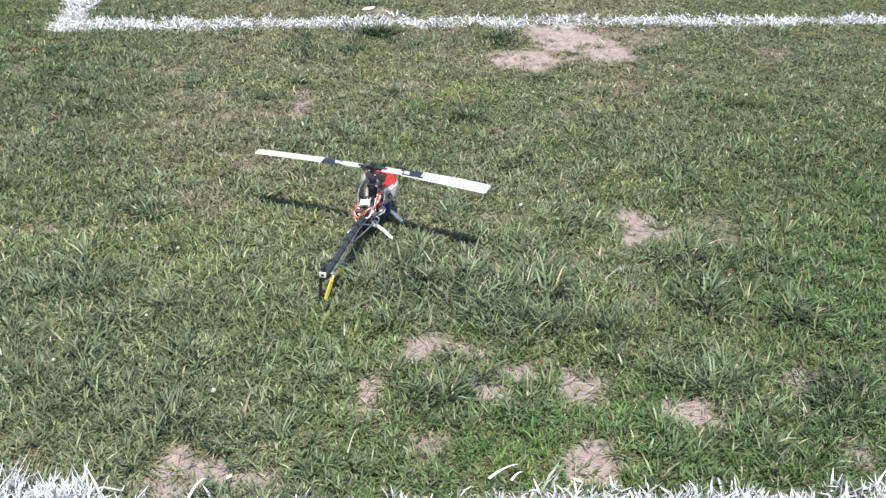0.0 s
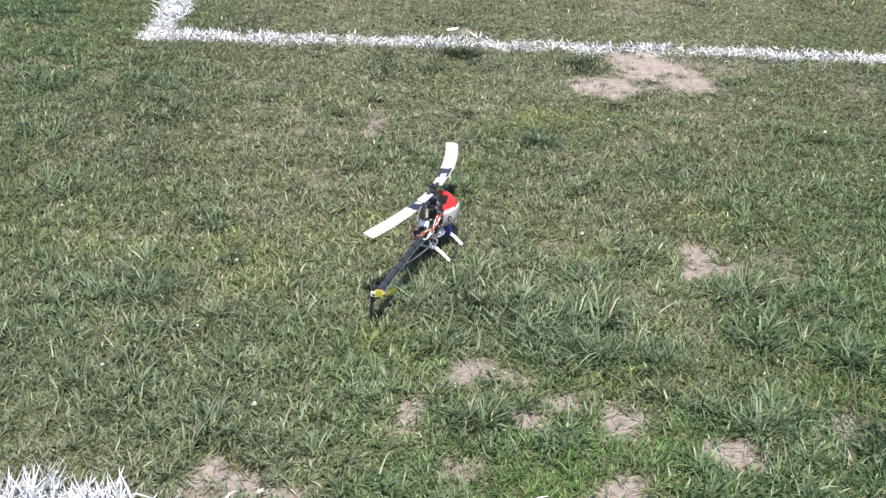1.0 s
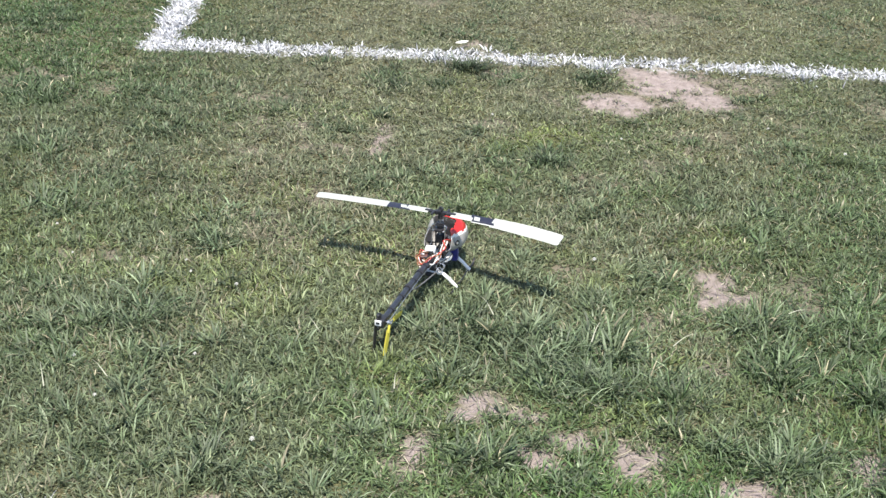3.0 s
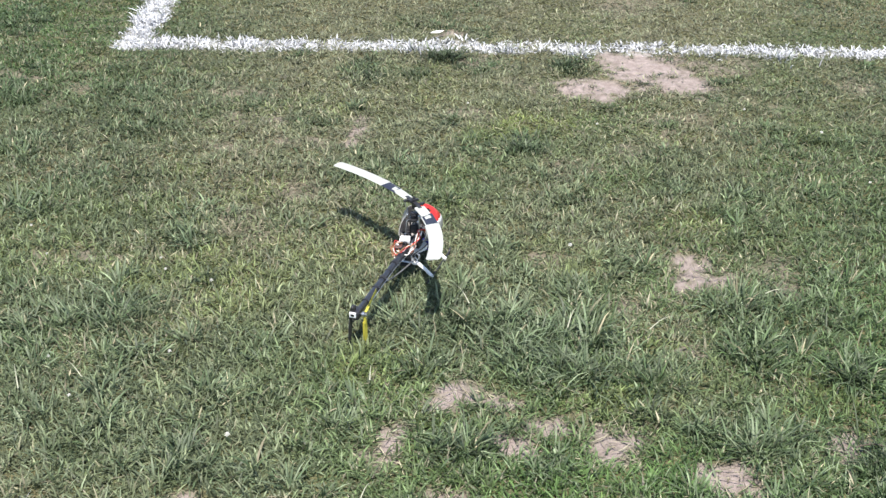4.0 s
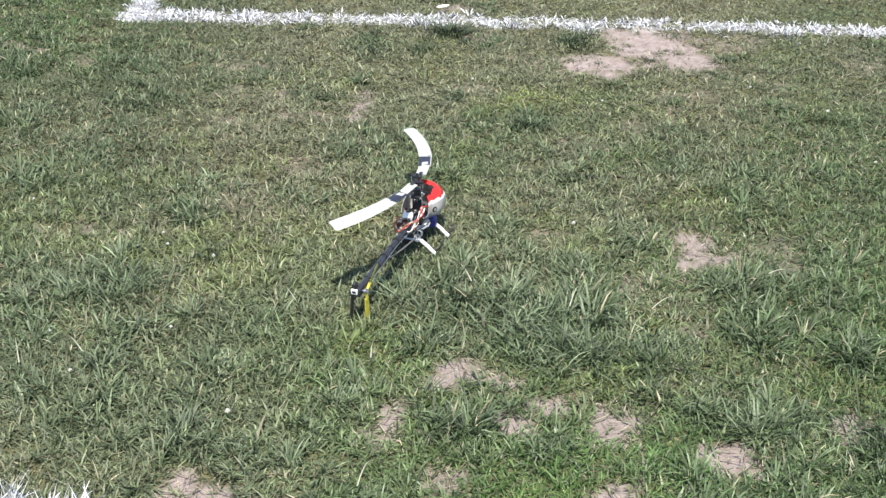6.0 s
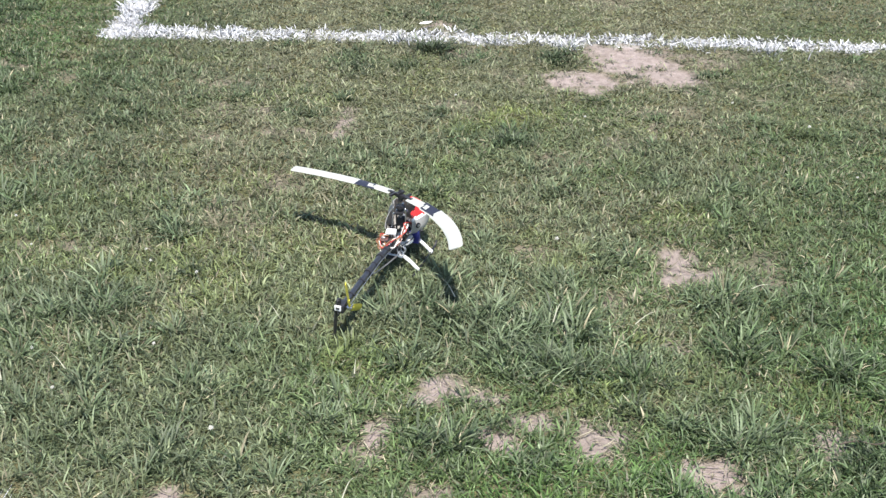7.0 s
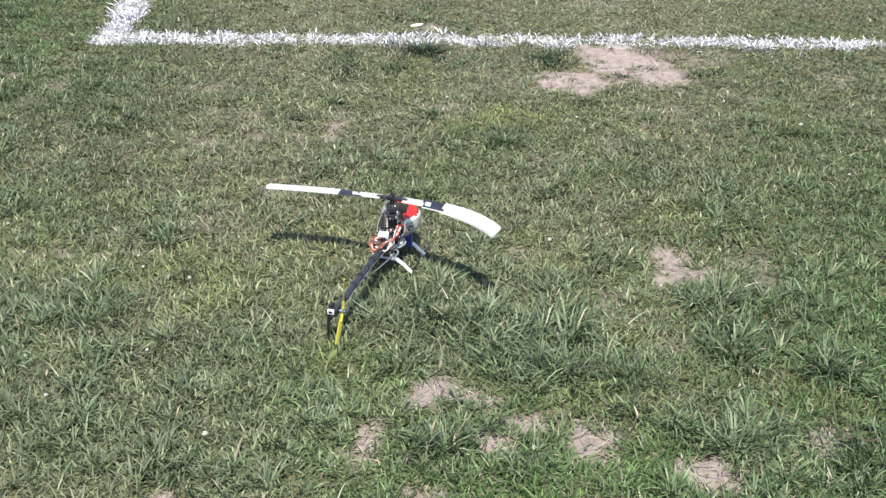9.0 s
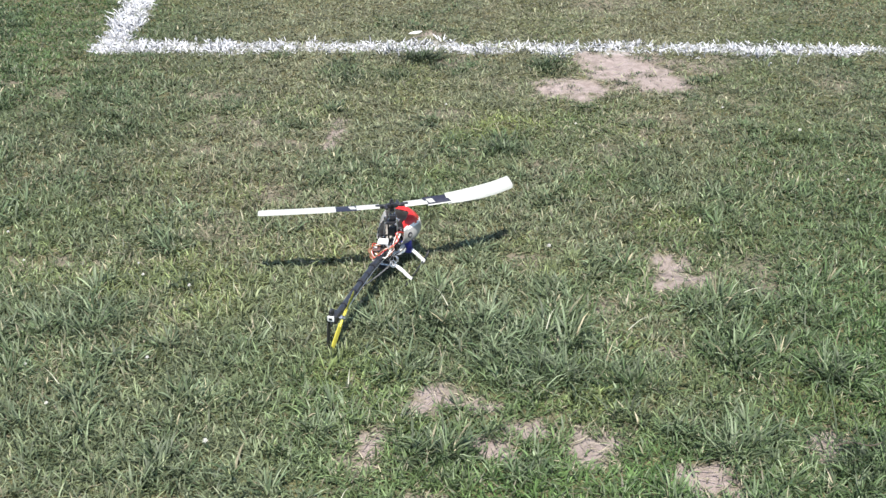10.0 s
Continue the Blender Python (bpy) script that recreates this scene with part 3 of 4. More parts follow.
def long_stems():
    """Longer, coarser leaves in sprays through the taller turf, and pale dead ones lying on it."""
    np.random.seed(17)
    plants = 11000
    px, py = np.random.uniform(-2.1, 2.2, plants), np.random.uniform(-1.8, 2.3, plants)
    tall = tallness(px, py)
    keep = in_field(px, py) & (np.random.rand(plants) < np.clip(tall * 1.15 - 0.12, 0, 1) * (1 - bareness(px, py))) & (line_paint(px, py) < 0.12)
    px, py, tall = px[keep], py[keep], tall[keep]
    own = np.repeat(np.arange(len(px)), (10 + 16 * np.random.rand(len(px))).astype(int))
    n = len(own)
    reach, main = 0.6 + 0.7 * np.random.rand(len(px)), 9.0 * field(px, py, 0.13, 86) + np.random.randn(len(px)) * 0.8
    way, off = main[own] + np.random.randn(n) * 1.3, np.abs(np.random.randn(n)) * 0.020
    x, y, tall = px[own] + off * np.cos(way), py[own] + off * np.sin(way), tall[own]
    length = (0.032 + 0.050 * np.random.rand(n) * (0.35 + tall)) * reach[own] * np.clip(1.0 - 0.5 * (y + 0.3), 0.42, 1.0)
    width = 0.0028 + 0.0032 * np.random.rand(n)
    tint = blend(DEEP, GREY, np.random.rand(n) ** 1.3 * np.clip(0.85 - 0.7 * y, 0.1, 1)) * (0.8 + 0.55 * np.random.rand(n))[:, None] * (0.7 + 0.5 * np.random.rand(len(px)))[own][:, None]
    tint = blend(tint, FRESH, np.clip(0.6 * (x - 0.55), 0, 0.9) * np.random.rand(n))
    tint[np.random.rand(n) < 0.04] = np.array((0.40, 0.36, 0.24))
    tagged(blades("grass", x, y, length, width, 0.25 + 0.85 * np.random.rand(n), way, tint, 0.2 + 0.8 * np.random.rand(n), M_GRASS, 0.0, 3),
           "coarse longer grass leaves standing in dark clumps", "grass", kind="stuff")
    n = 60000
    x, y = np.random.uniform(-1.9, 2.0, n), np.random.uniform(-1.8, 2.3, n)
    lies = np.random.rand(n) < 0.07 + 0.55 * np.clip(bareness(x, y) * (1 - y), 0, 1) * (y < 0.7) + 0.15 * spots(x, y, DRY_SPOTS)
    x, y = x[lies], y[lies]
    n = len(x)
    tint = blend((0.40, 0.37, 0.27), (0.20, 0.18, 0.12), np.random.rand(n))
    tagged(blades("straw", x, y, 0.02 + 0.04 * np.random.rand(n), 0.0014 + 0.0012 * np.random.rand(n), 1.2 + 0.3 * np.random.rand(n), np.random.rand(n) * 6.3, tint,
                  0.1 * np.random.randn(n), M_GRASS, 0.005), "pale dead straw lying loose on the turf", "straw", kind="stuff")


long_stems()


def grass_tuft(x, y, r, h, count, look_of, label):
    """A plant of coarse leaves that arch outwards from one crown."""
    rs = np.random.RandomState(int(1000 * (x + 5)) + int(100 * (y + 5)))
    np.random.seed(int(1000 * (x + 5)))
    count, r = int(count * (0.5 if y < 0 else 0.72)), r * (1.5 if y < 0 else 1.0)
    ang, rad = rs.rand(count) * 6.3, r * 0.62 * np.abs(rs.randn(count))
    stretch, slant = 0.8 + 0.9 * rs.rand(), (rs.rand() - 0.5) * 0.8
    bx, by = x + rad * np.cos(ang) * stretch, y + rad * (np.sin(ang) + slant * np.cos(ang))
    power, shade = {"dark": (2.4, 0.62), "grey": (0.9, 1.0), "green": (1.6, 0.8), "white": (1, 1)}[look_of]
    tint = blend(DEEP, GREY, rs.rand(count) ** power) * (0.65 + 0.6 * rs.rand(count))[:, None] * shade
    if look_of == "green":
        tint = blend(tint, FRESH, 0.7 * rs.rand(count))
    if look_of == "white":
        tint = np.where((rs.rand(count) < 0.75)[:, None], np.array((0.62, 0.63, 0.67)) * (0.6 + 0.5 * rs.rand(count))[:, None], tint)
    tuft = new("grass_tuft")
    tuft.location = (x, y, 0)
    tagged(tuft, label, "grass tuft", group="tufts of coarse grass")
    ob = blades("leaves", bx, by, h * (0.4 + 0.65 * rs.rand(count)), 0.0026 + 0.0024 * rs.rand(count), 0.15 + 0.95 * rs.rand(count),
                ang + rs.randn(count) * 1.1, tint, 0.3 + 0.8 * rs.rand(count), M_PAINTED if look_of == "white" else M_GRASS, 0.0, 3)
    ob.data.transform(Matrix.Translation((-x, -y, 0)))
    ob.parent = tuft
    tagged(ob, kind="stuff")


TUFTS_FAR = ((-0.082, 1.215, 0.050, 0.062, 420, "dark", "dark green coarse tuft growing on the white line"),
             (-0.013, 1.150, 0.022, 0.030, 120, "dark", "small dark tuft below the white line"),
             (0.375, 1.225, 0.075, 0.036, 320, "dark", "wide dark green tuft at the edge of bare soil"),
             (0.718, 1.350, 0.036, 0.018, 80, "dark", "low dark tuft between bare soil and white line"),
             (0.657, 1.105, 0.022, 0.018, 60, "dark", "small dark tuft inside the bare soil patch"),
             (0.900, 1.165, 0.060, 0.024, 150, "dark", "wide dark tuft at the bare soil's end"),
             (0.701, 1.212, 0.012, 0.014, 24, "dark", "tiny dark tuft in the middle of bare soil"),
             (0.319, 0.490, 0.065, 0.048, 340, "dark", "dark green tuft in short turf"),
             (-0.272, 0.699, 0.026, 0.032, 110, "dark", "small dark tuft in dry turf"),
             (-0.607, 0.687, 0.055, 0.034, 200, "grey", "grey-green tuft in dry turf"),
             (-0.149, 1.030, 0.042, 0.034, 180, "dark", "dark tuft in the turf before the white line"),
             (-0.308, 1.000, 0.075, 0.036, 320, "dark", "broad dark tuft in the turf before the white line"),
             (0.052, 0.632, 0.026, 0.030, 100, "dark", "small dark tuft beside yellow-green turf"),
             (-1.408, 0.540, 0.055, 0.042, 220, "green", "green tuft in the rough corner turf"),
             (-0.938, 0.386, 0.045, 0.034, 150, "dark", "low dark tuft in greyish turf"),
             (-0.516, -0.317, 0.040, 0.036, 160, "dark", "small dark tuft in short turf"))
TUFTS_NEAR = ((0.596, -0.770, 0.053, 0.092, 210, "grey", "tall grey-green tuft in the long grass"),
              (0.665, -0.790, 0.050, 0.100, 200, "grey", "tall pale-tipped tuft in the long grass"),
              (0.504, -0.715, 0.050, 0.085, 200, "grey", "tall grey-green tuft in the long grass"),
              (0.400, -0.690, 0.050, 0.070, 180, "grey", "arching grey-green tuft in the long grass"),
              (0.290, -0.830, 0.040, 0.072, 160, "grey", "upright grey-green tuft above bare soil"),
              (0.826, -0.785, 0.045, 0.080, 200, "green", "tall green tuft with broad leaves"),
              (1.075, -0.615, 0.058, 0.075, 230, "green", "dense green tuft in greener turf"),
              (1.074, -1.000, 0.048, 0.085, 200, "grey", "tall green tuft beside bare soil"),
              (1.308, -0.670, 0.050, 0.080, 220, "dark", "dark green tuft with arching leaves"),
              (0.440, -1.135, 0.055, 0.070, 240, "dark", "dark tuft between two bare soil patches"),
              (0.609, -1.165, 0.045, 0.060, 180, "grey", "pale grey-green tuft below bare soil"),
              (-0.561, -0.785, 0.065, 0.070, 240, "grey", "low spreading grey-green tuft"),
              (-0.450, -1.070, 0.045, 0.085, 180, "grey", "tall grey-green tuft among clover"),
              (-0.558, -1.190, 0.050, 0.070, 180, "grey", "arching grey-green tuft among clover"),
              (-0.171, -1.280, 0.040, 0.080, 170, "grey", "upright grey-green tuft in long turf"),
              (1.015, -0.395, 0.065, 0.050, 220, "dark", "low dark tuft below bare soil"),
              (0.834, -0.895, 0.035, 0.050, 130, "dark", "small dark tuft beside bare soil"),
              (1.371, -1.000, 0.065, 0.100, 280, "dark", "tall dark green tuft at the turf edge"),
              (0.942, -0.975, 0.035, 0.055, 130, "green", "small green tuft in long turf"))
TUFTS_CHALKED = ((-0.205, 1.270, 0.035, 0.052, 70, "white", "chalk-whitened grass tuft on the painted line"),
                 (0.400, 1.335, 0.045, 0.060, 90, "white", "tall chalk-whitened tuft on the painted line"),
                 (0.140, 1.345, 0.045, 0.046, 70, "white", "chalk-whitened grass tuft on the painted line"),
                 (1.120, 1.455, 0.060, 0.052, 110, "white", "wide chalk-whitened tuft on the painted line"),
                 (0.880, 1.420, 0.050, 0.045, 70, "white", "chalk-whitened grass tuft on the painted line"))
for row in TUFTS_FAR + TUFTS_NEAR + TUFTS_CHALKED:
    grass_tuft(*row)


def soil_crumbs():
    """Small clods and grit on the bare soil: uneven four-sided lumps in one mesh."""
    rs = np.random.RandomState(23)
    n = 120000
    x, y = rs.uniform(-1.7, 1.9, n), rs.uniform(-1.75, 1.8, n)
    keep = rs.rand(n) < np.clip(bareness(x, y) - 0.35, 0, 1) * 0.55
    x, y = x[keep], y[keep]
    n = len(x)
    size = 0.0008 + 0.0026 * rs.rand(n) ** 3
    base = np.array([(1, 0, 0), (-0.5, 0.87, 0), (-0.5, -0.87, 0), (0.1, 0.1, 0.9), (0.6, 0.5, 0.35)])
    co = base[None] * (0.7 + 0.6 * rs.rand(n, 5, 1)) * size[:, None, None]
    turn = rs.rand(n) * 6.283
    cx, sx = np.cos(turn)[:, None], np.sin(turn)[:, None]
    out = np.stack([co[:, :, 0] * cx - co[:, :, 1] * sx + x[:, None], co[:, :, 0] * sx + co[:, :, 1] * cx + y[:, None],
                    co[:, :, 2] + (height(x, y) - 0.0045)[:, None]], -1)
    idx = (np.arange(n)[:, None] * 5 + np.array([0, 4, 3, 4, 1, 3, 1, 2, 3, 2, 0, 3, 0, 1, 4])[None]).ravel()
    tint = np.ones((n, 5, 4))
    tint[:, :, :3] = (np.array((0.27, 0.225, 0.185)) * (0.6 + 0.7 * rs.rand(n))[:, None])[:, None, :]
    me = mesh_from_arrays("soil_crumbs", out.reshape(-1, 3), idx, np.full(n * 5, 3), {"tint": ("FLOAT_COLOR", tint)})
    me.materials.append(M_CRUMB)
    tagged(new("soil_crumbs", me), "loose pale clods and grit on bare soil", "soil", kind="stuff")


soil_crumbs()


# ---- small things on the turf ----
def part(name, bm, mat, parent, label="", smooth=True):
    me = bpy.data.meshes.new(name)
    bm.to_mesh(me)
    bm.free()
    for m in mat if isinstance(mat, (list, tuple)) else [mat]:
        me.materials.append(m)
    if smooth:
        me.polygons.foreach_set("use_smooth", np.ones(len(me.polygons), bool))
        me.set_sharp_from_angle(angle=radians(38))
    ob = new(name, me)
    ob.parent = parent
    return tagged(ob, label)


def box(bm, size, m=Matrix(), bevel=0.0, mat=0):
    r = bmesh.ops.create_cube(bm, size=1, matrix=m @ Matrix.Diagonal((*size, 1)))
    faces = {f for v in r["verts"] for f in v.link_faces}
    for f in faces:
        f.material_index = mat
    if bevel:
        edges = {e for v in r["verts"] for e in v.link_edges}
        bmesh.ops.bevel(bm, geom=list(edges), offset=bevel, segments=2, affect="EDGES", profile=0.6)
    return bm


def rod(bm, a, b, r1, r2=None, n=10, caps=True):
    a, b = Vector(a), Vector(b)
    d = b - a
    m = Matrix.Translation((a + b) / 2) @ d.to_track_quat("Z", "Y").to_matrix().to_4x4()
    bmesh.ops.create_cone(bm, cap_ends=caps, segments=n, radius1=r1, radius2=r1 if r2 is None else r2, depth=d.length, matrix=m)
    return bm


def tube(bm, points, r, n=6):
    """A round wire or tube along a smooth line through the points."""
    pts = [Vector(p) for p in points]
    fine = []
    for i in range(len(pts) - 1):
        p0, p1, p2, p3 = pts[max(i - 1, 0)], pts[i], pts[i + 1], pts[min(i + 2, len(pts) - 1)]
        for k in range(5):
            s = k / 5
            fine.append(0.5 * ((2 * p1) + (p2 - p0) * s + (2 * p0 - 5 * p1 + 4 * p2 - p3) * s * s + (3 * p1 - p0 - 3 * p2 + p3) * s ** 3))
    fine.append(pts[-1])
    rings = []
    for i, p in enumerate(fine):
        d = (fine[min(i + 1, len(fine) - 1)] - fine[max(i - 1, 0)]).normalized()
        a = d.cross(Vector((0.31, 0.52, 0.79))).normalized()
        b = d.cross(a)
        rings.append([bm.verts.new(p + r * (math.cos(6.2832 * k / n) * a + math.sin(6.2832 * k / n) * b)) for k in range(n)])
    for q, w in zip(rings, rings[1:]):
        for k in range(n):
            bm.faces.new((q[k], q[(k + 1) % n], w[(k + 1) % n], w[k]))
    bm.faces.new(rings[0][::-1])
    bm.faces.new(rings[-1])
    return bm


def ring(bm, m, r, t, n=20, k=8):
    rows = []
    for i in range(n):
        a = 6.28318 * i / n
        rows.append([bm.verts.new(m @ Vector(((r + t * math.cos(6.28318 * j / k)) * math.cos(a), (r + t * math.cos(6.28318 * j / k)) * math.sin(a), t * math.sin(6.28318 * j / k)))) for j in range(k)])
    for i in range(n):
        for j in range(k):
            bm.faces.new((rows[i][j], rows[(i + 1) % n][j], rows[(i + 1) % n][(j + 1) % k], rows[i][(j + 1) % k]))
    return bm


def clover(x, y, r, z, label):
    """A white clover head of small pointed petals on a thin stem."""
    base = new("clover_flower")
    base.location = (x, y, float(height(np.array([x]), np.array([y]))[0]))
    tagged(base, label, "flower", group="white clover flowers")
    bm = bmesh.new()
    rod(bm, (0, 0, -0.003), (0.001, 0, z), 0.0009, n=5)
    part("stem", bm, M_GRASS_STEM, base)
    bm = bmesh.new()
    rs = random.Random(int(x * 991 + y * 337))
    for i in range(26):
        a, h = i * 2.4, (i + 0.5) / 26
        e = 1.45 - 1.7 * h
        d = Vector((math.cos(a) * math.cos(e), math.sin(a) * math.cos(e), math.sin(e)))
        rod(bm, Vector((0, 0, z)) + d * r * 0.25, Vector((0, 0, z)) + d * r * (0.9 + 0.2 * rs.random()), r * 0.2, r * 0.06, n=5)
    part("flower_head", bm, M_PETAL, base, "white clover head")


M_STRAW = surface("pale_straw", (0.36, 0.36, 0.27), 0.7, 0, 120, 0.2)
M_GRASS_STEM = surface("green_stem", (0.09, 0.14, 0.045), 0.6, 0, 200, 0.2)
for x, y, r in ((-0.087, -1.184, 0.0085), (-0.337, -0.879, 0.0065), (-0.493, -0.494, 0.006), (-0.356, -0.519, 0.007), (0.550, -0.141, 0.008), (-0.962, -0.317, 0.006), (-0.849, -0.461, 0.005),
                (-0.529, -0.433, 0.005), (0.534, 0.695, 0.006), (0.999, 0.909, 0.006), (1.244, 0.743, 0.008), (1.378, 0.409, 0.006), (-0.615, -0.960, 0.006), (-0.496, -1.108, 0.0065), (0.092, 0.777, 0.006)):
    clover(x, y - 0.025, r * 0.8, 0.030, "round white clover flower standing in the turf")


def leaf(x, y, size, turn, label, lift=0.016):
    """A curled dead leaf with a raised midrib."""
    bm = bmesh.new()
    rows = []
    for i in range(9):
        s = i / 8
        w = size * 0.17 * math.sin(math.pi * min(1, s * 0.97 + 0.03)) ** 0.8
        z = 0.25 * size * (s - 0.4) ** 2
        rows.append([bm.verts.new((size * (s - 0.5), w * q, z + abs(q) * w * 0.35)) for q in (-1, -0.5, 0, 0.5, 1)])
    for a, b in zip(rows, rows[1:]):
        for j in range(4):
            bm.faces.new((a[j], a[j + 1], b[j + 1], b[j]))
    bm.normal_update()
    bmesh.ops.solidify(bm, geom=bm.faces[:], thickness=0.0008)
    ob = part("dead_leaf", bm, M_DRYLEAF, None)
    ob.matrix_world = pose(x, y, lift, 4, 6, turn)
    tagged(ob, label, "leaf")


leaf(-0.151, 1.430, 0.062, 48, "pale dry leaf lying behind the white line", 0.020)
leaf(0.76, -1.42, 0.024, -20, "small pale dry leaf on bare soil")
leaf(0.02, -1.50, 0.022, 70, "small dry leaf on bare soil")


def pale_blade(x, y, z, length, turn, rise, chalked=False):
    bm = bmesh.new()
    rows = []
    for i in range(7):
        s = i / 6
        w = (0.0034 if chalked else 0.0017) * (1 - s * 0.8)
        rows.append([bm.verts.new((length * s, -w, rise * math.sin(s * 2.2))), bm.verts.new((length * s, 0, rise * math.sin(s * 2.2) - 0.0008)), bm.verts.new((length * s, w, rise * math.sin(s * 2.2)))])
    for a, b in zip(rows, rows[1:]):
        for j in range(2):
            bm.faces.new((a[j], a[j + 1], b[j + 1], b[j]))
    bm.normal_update()
    bmesh.ops.solidify(bm, geom=bm.faces[:], thickness=0.0005)
    ob = part("chalked_grass_blade" if chalked else "dry_grass_blade", bm, M_LEG if chalked else M_STRAW, None)
    ob.matrix_world = pose(x, y, z, 0, 0, turn)
    if chalked:
        tagged(ob, "broad grass leaf white with chalk beside the line", "grass blade", group="chalk-whitened leaves")
    else:
        tagged(ob, "long pale dead grass blade lying on green turf", "grass blade", group="dead grass blades")


for row in ((0.335, -0.535, 0.03, 0.075, 128, 0.018), (-0.075, -0.72, 0.025, 0.07, 130, 0.01), (-0.50, -1.05, 0.03, 0.08, 140, 0.012),
            (-0.63, -1.12, 0.03, 0.09, 120, 0.015), (0.26, -1.40, 0.03, 0.06, 75, 0.03), (0.80, -0.60, 0.045, 0.07, 40, 0.02), (0.60, -0.63, 0.045, 0.06, 75, 0.03),
            (1.08, -0.34, 0.03, 0.05, 20, 0.01), (0.17, -0.93, 0.03, 0.05, 100, 0.012)):
    pale_blade(*row)
for row in ((0.572, -1.44, 0.02, 0.072, 36, 0.014), (0.620, -1.44, 0.02, 0.030, 45, 0.01), (-0.050, -1.57, 0.01, 0.055, 62, 0.02)):
    pale_blade(*row, True)


def twig(x, y, z, length, turn):
    bm = bmesh.new()
    tube(bm, [(0, 0, 0), (length * 0.35, 0.006, 0.004), (length * 0.7, -0.004, 0.002), (length, 0.003, 0.006)], 0.0018, 6)
    rod(bm, (length * 0.5, 0.001, 0.003), (length * 0.62, 0.018, 0.010), 0.0012, 0.0005, 5)
    ob = part("twig", bm, M_TWIG, None)
    ob.matrix_world = pose(x, y, z, 0, 0, turn)
    tagged(ob, "thin dark forked twig lying in the grass", "twig")


twig(1.28, -0.985, 0.03, 0.11, 12)

# ---- the model helicopter ----
HELI = pose(0.1453, -0.3201, 0.0, 0, 0, -7.6)
heli = new("model_helicopter")
heli.matrix_world = HELI
tagged(heli, "small radio-controlled helicopter, red and silver canopy, standing on grass", "model helicopter")
HUB = Vector((0, 0, 0.194))


def landing_gear():
    for y in (0.049, -0.056):
        for s in (-1, 1):
            bm = bmesh.new()
            w = 1.0 if s > 0 else 0.8
            pts = [(s * 0.012, y, 0.046), (s * 0.030 * w, y, 0.044), (s * 0.050 * w, y, 0.030), (s * 0.068 * w, y + 0.001, 0.012)]
            for a, b in zip(pts, pts[1:]):
                a, b = Vector(a), Vector(b)
                d = b - a
                m = Matrix.Translation((a + b) / 2) @ d.to_track_quat("X", "Z").to_matrix().to_4x4()
                box(bm, (d.length + 0.004, 0.0115, 0.0048), m, 0.0015)
            part("leg", bm, M_LEG, heli, "white nylon landing leg")
    for s in (-1, 1):
        bm = bmesh.new()
        w = 0.0685 if s > 0 else 0.0548
        tube(bm, [(s * w, -0.095, 0.0115), (s * w, -0.05, 0.0105), (s * w, 0.05, 0.0105), (s * w, 0.082, 0.012), (s * w, 0.096, 0.022)], 0.0028, 8)
        part("skid", bm, M_BLACK, heli, "thin dark skid tube")
        for y in (0.049, -0.056):
            bm = bmesh.new()
            rod(bm, (s * w, y - 0.006, 0.0105), (s * w, y + 0.006, 0.0105), 0.0044, n=10)
            part("skid_clip", bm, M_LEG, heli)


def side_frames():
    """Two thin side plates with cut-outs, joined by spacers."""
    for s in (-1, 1):
        bm = bmesh.new()
        outline = [(-0.085, 0.075), (-0.078, 0.108), (-0.03, 0.118), (-0.016, 0.150), (0.018, 0.150), (0.03, 0.112), (0.075, 0.098), (0.080, 0.060), (0.06, 0.042), (-0.05, 0.042)]
        vs = [bm.verts.new((s * 0.0125, y, z)) for y, z in outline]
        f = bm.faces.new(vs)
        r = bmesh.ops.inset_region(bm, faces=[f], thickness=0.009, use_even_offset=True)
        bmesh.ops.delete(bm, geom=[f], context="FACES_ONLY")
        for a, b in (((-0.05, 0.046), (-0.03, 0.115)), ((0.0, 0.046), (0.0, 0.146)), ((0.045, 0.046), (0.03, 0.110)), ((-0.08, 0.082), (0.075, 0.078))):
            va, vb = Vector((s * 0.0125, *a)), Vector((s * 0.0125, *b))
            d = (vb - va).normalized()
            w = Vector((0, -d.z, d.y)) * 0.004
            bm.faces.new([bm.verts.new(p) for p in (va - w, vb - w, vb + w, va + w)])
        bm.normal_update()
        bmesh.ops.solidify(bm, geom=bm.faces[:], thickness=0.0018 * s)
        part("side_frame", bm, M_BLACK, heli, "black composite side plate with cut-outs", False)
    for s in (-1, 1):
        for y, z in ((-0.075, 0.080), (-0.066, 0.104), (-0.03, 0.113), (-0.012, 0.146), (0.014, 0.146), (0.028, 0.108), (0.066, 0.092), (-0.045, 0.047), (0.052, 0.047)):
            bm = bmesh.new()
            rod(bm, (s * 0.0130, y, z), (s * 0.0158, y, z), 0.0023, 0.0018, n=8)
            part("screw", bm, M_STEEL, heli)
    for y, z in ((-0.07, 0.052), (-0.07, 0.098), (0.06, 0.05), (0.065, 0.09), (-0.01, 0.144), (0.012, 0.144), (0.0, 0.05)):
        bm = bmesh.new()
        rod(bm, (-0.0160, y, z), (0.0160, y, z), 0.0032, n=8)
        part("spacer", bm, M_STEEL, heli)
    bm = bmesh.new()
    box(bm, (0.030, 0.150, 0.005), pose(0, -0.004, 0.0435), 0.001)
    part("bottom_plate", bm, M_BLACK, heli)
    bm = bmesh.new()
    box(bm, (0.024, 0.034, 0.007), pose(0, 0, 0.147), 0.002)
    box(bm, (0.018, 0.022, 0.022), pose(0, 0.004, 0.118), 0.002)
    part("bearing_block", bm, M_BLACK, heli)


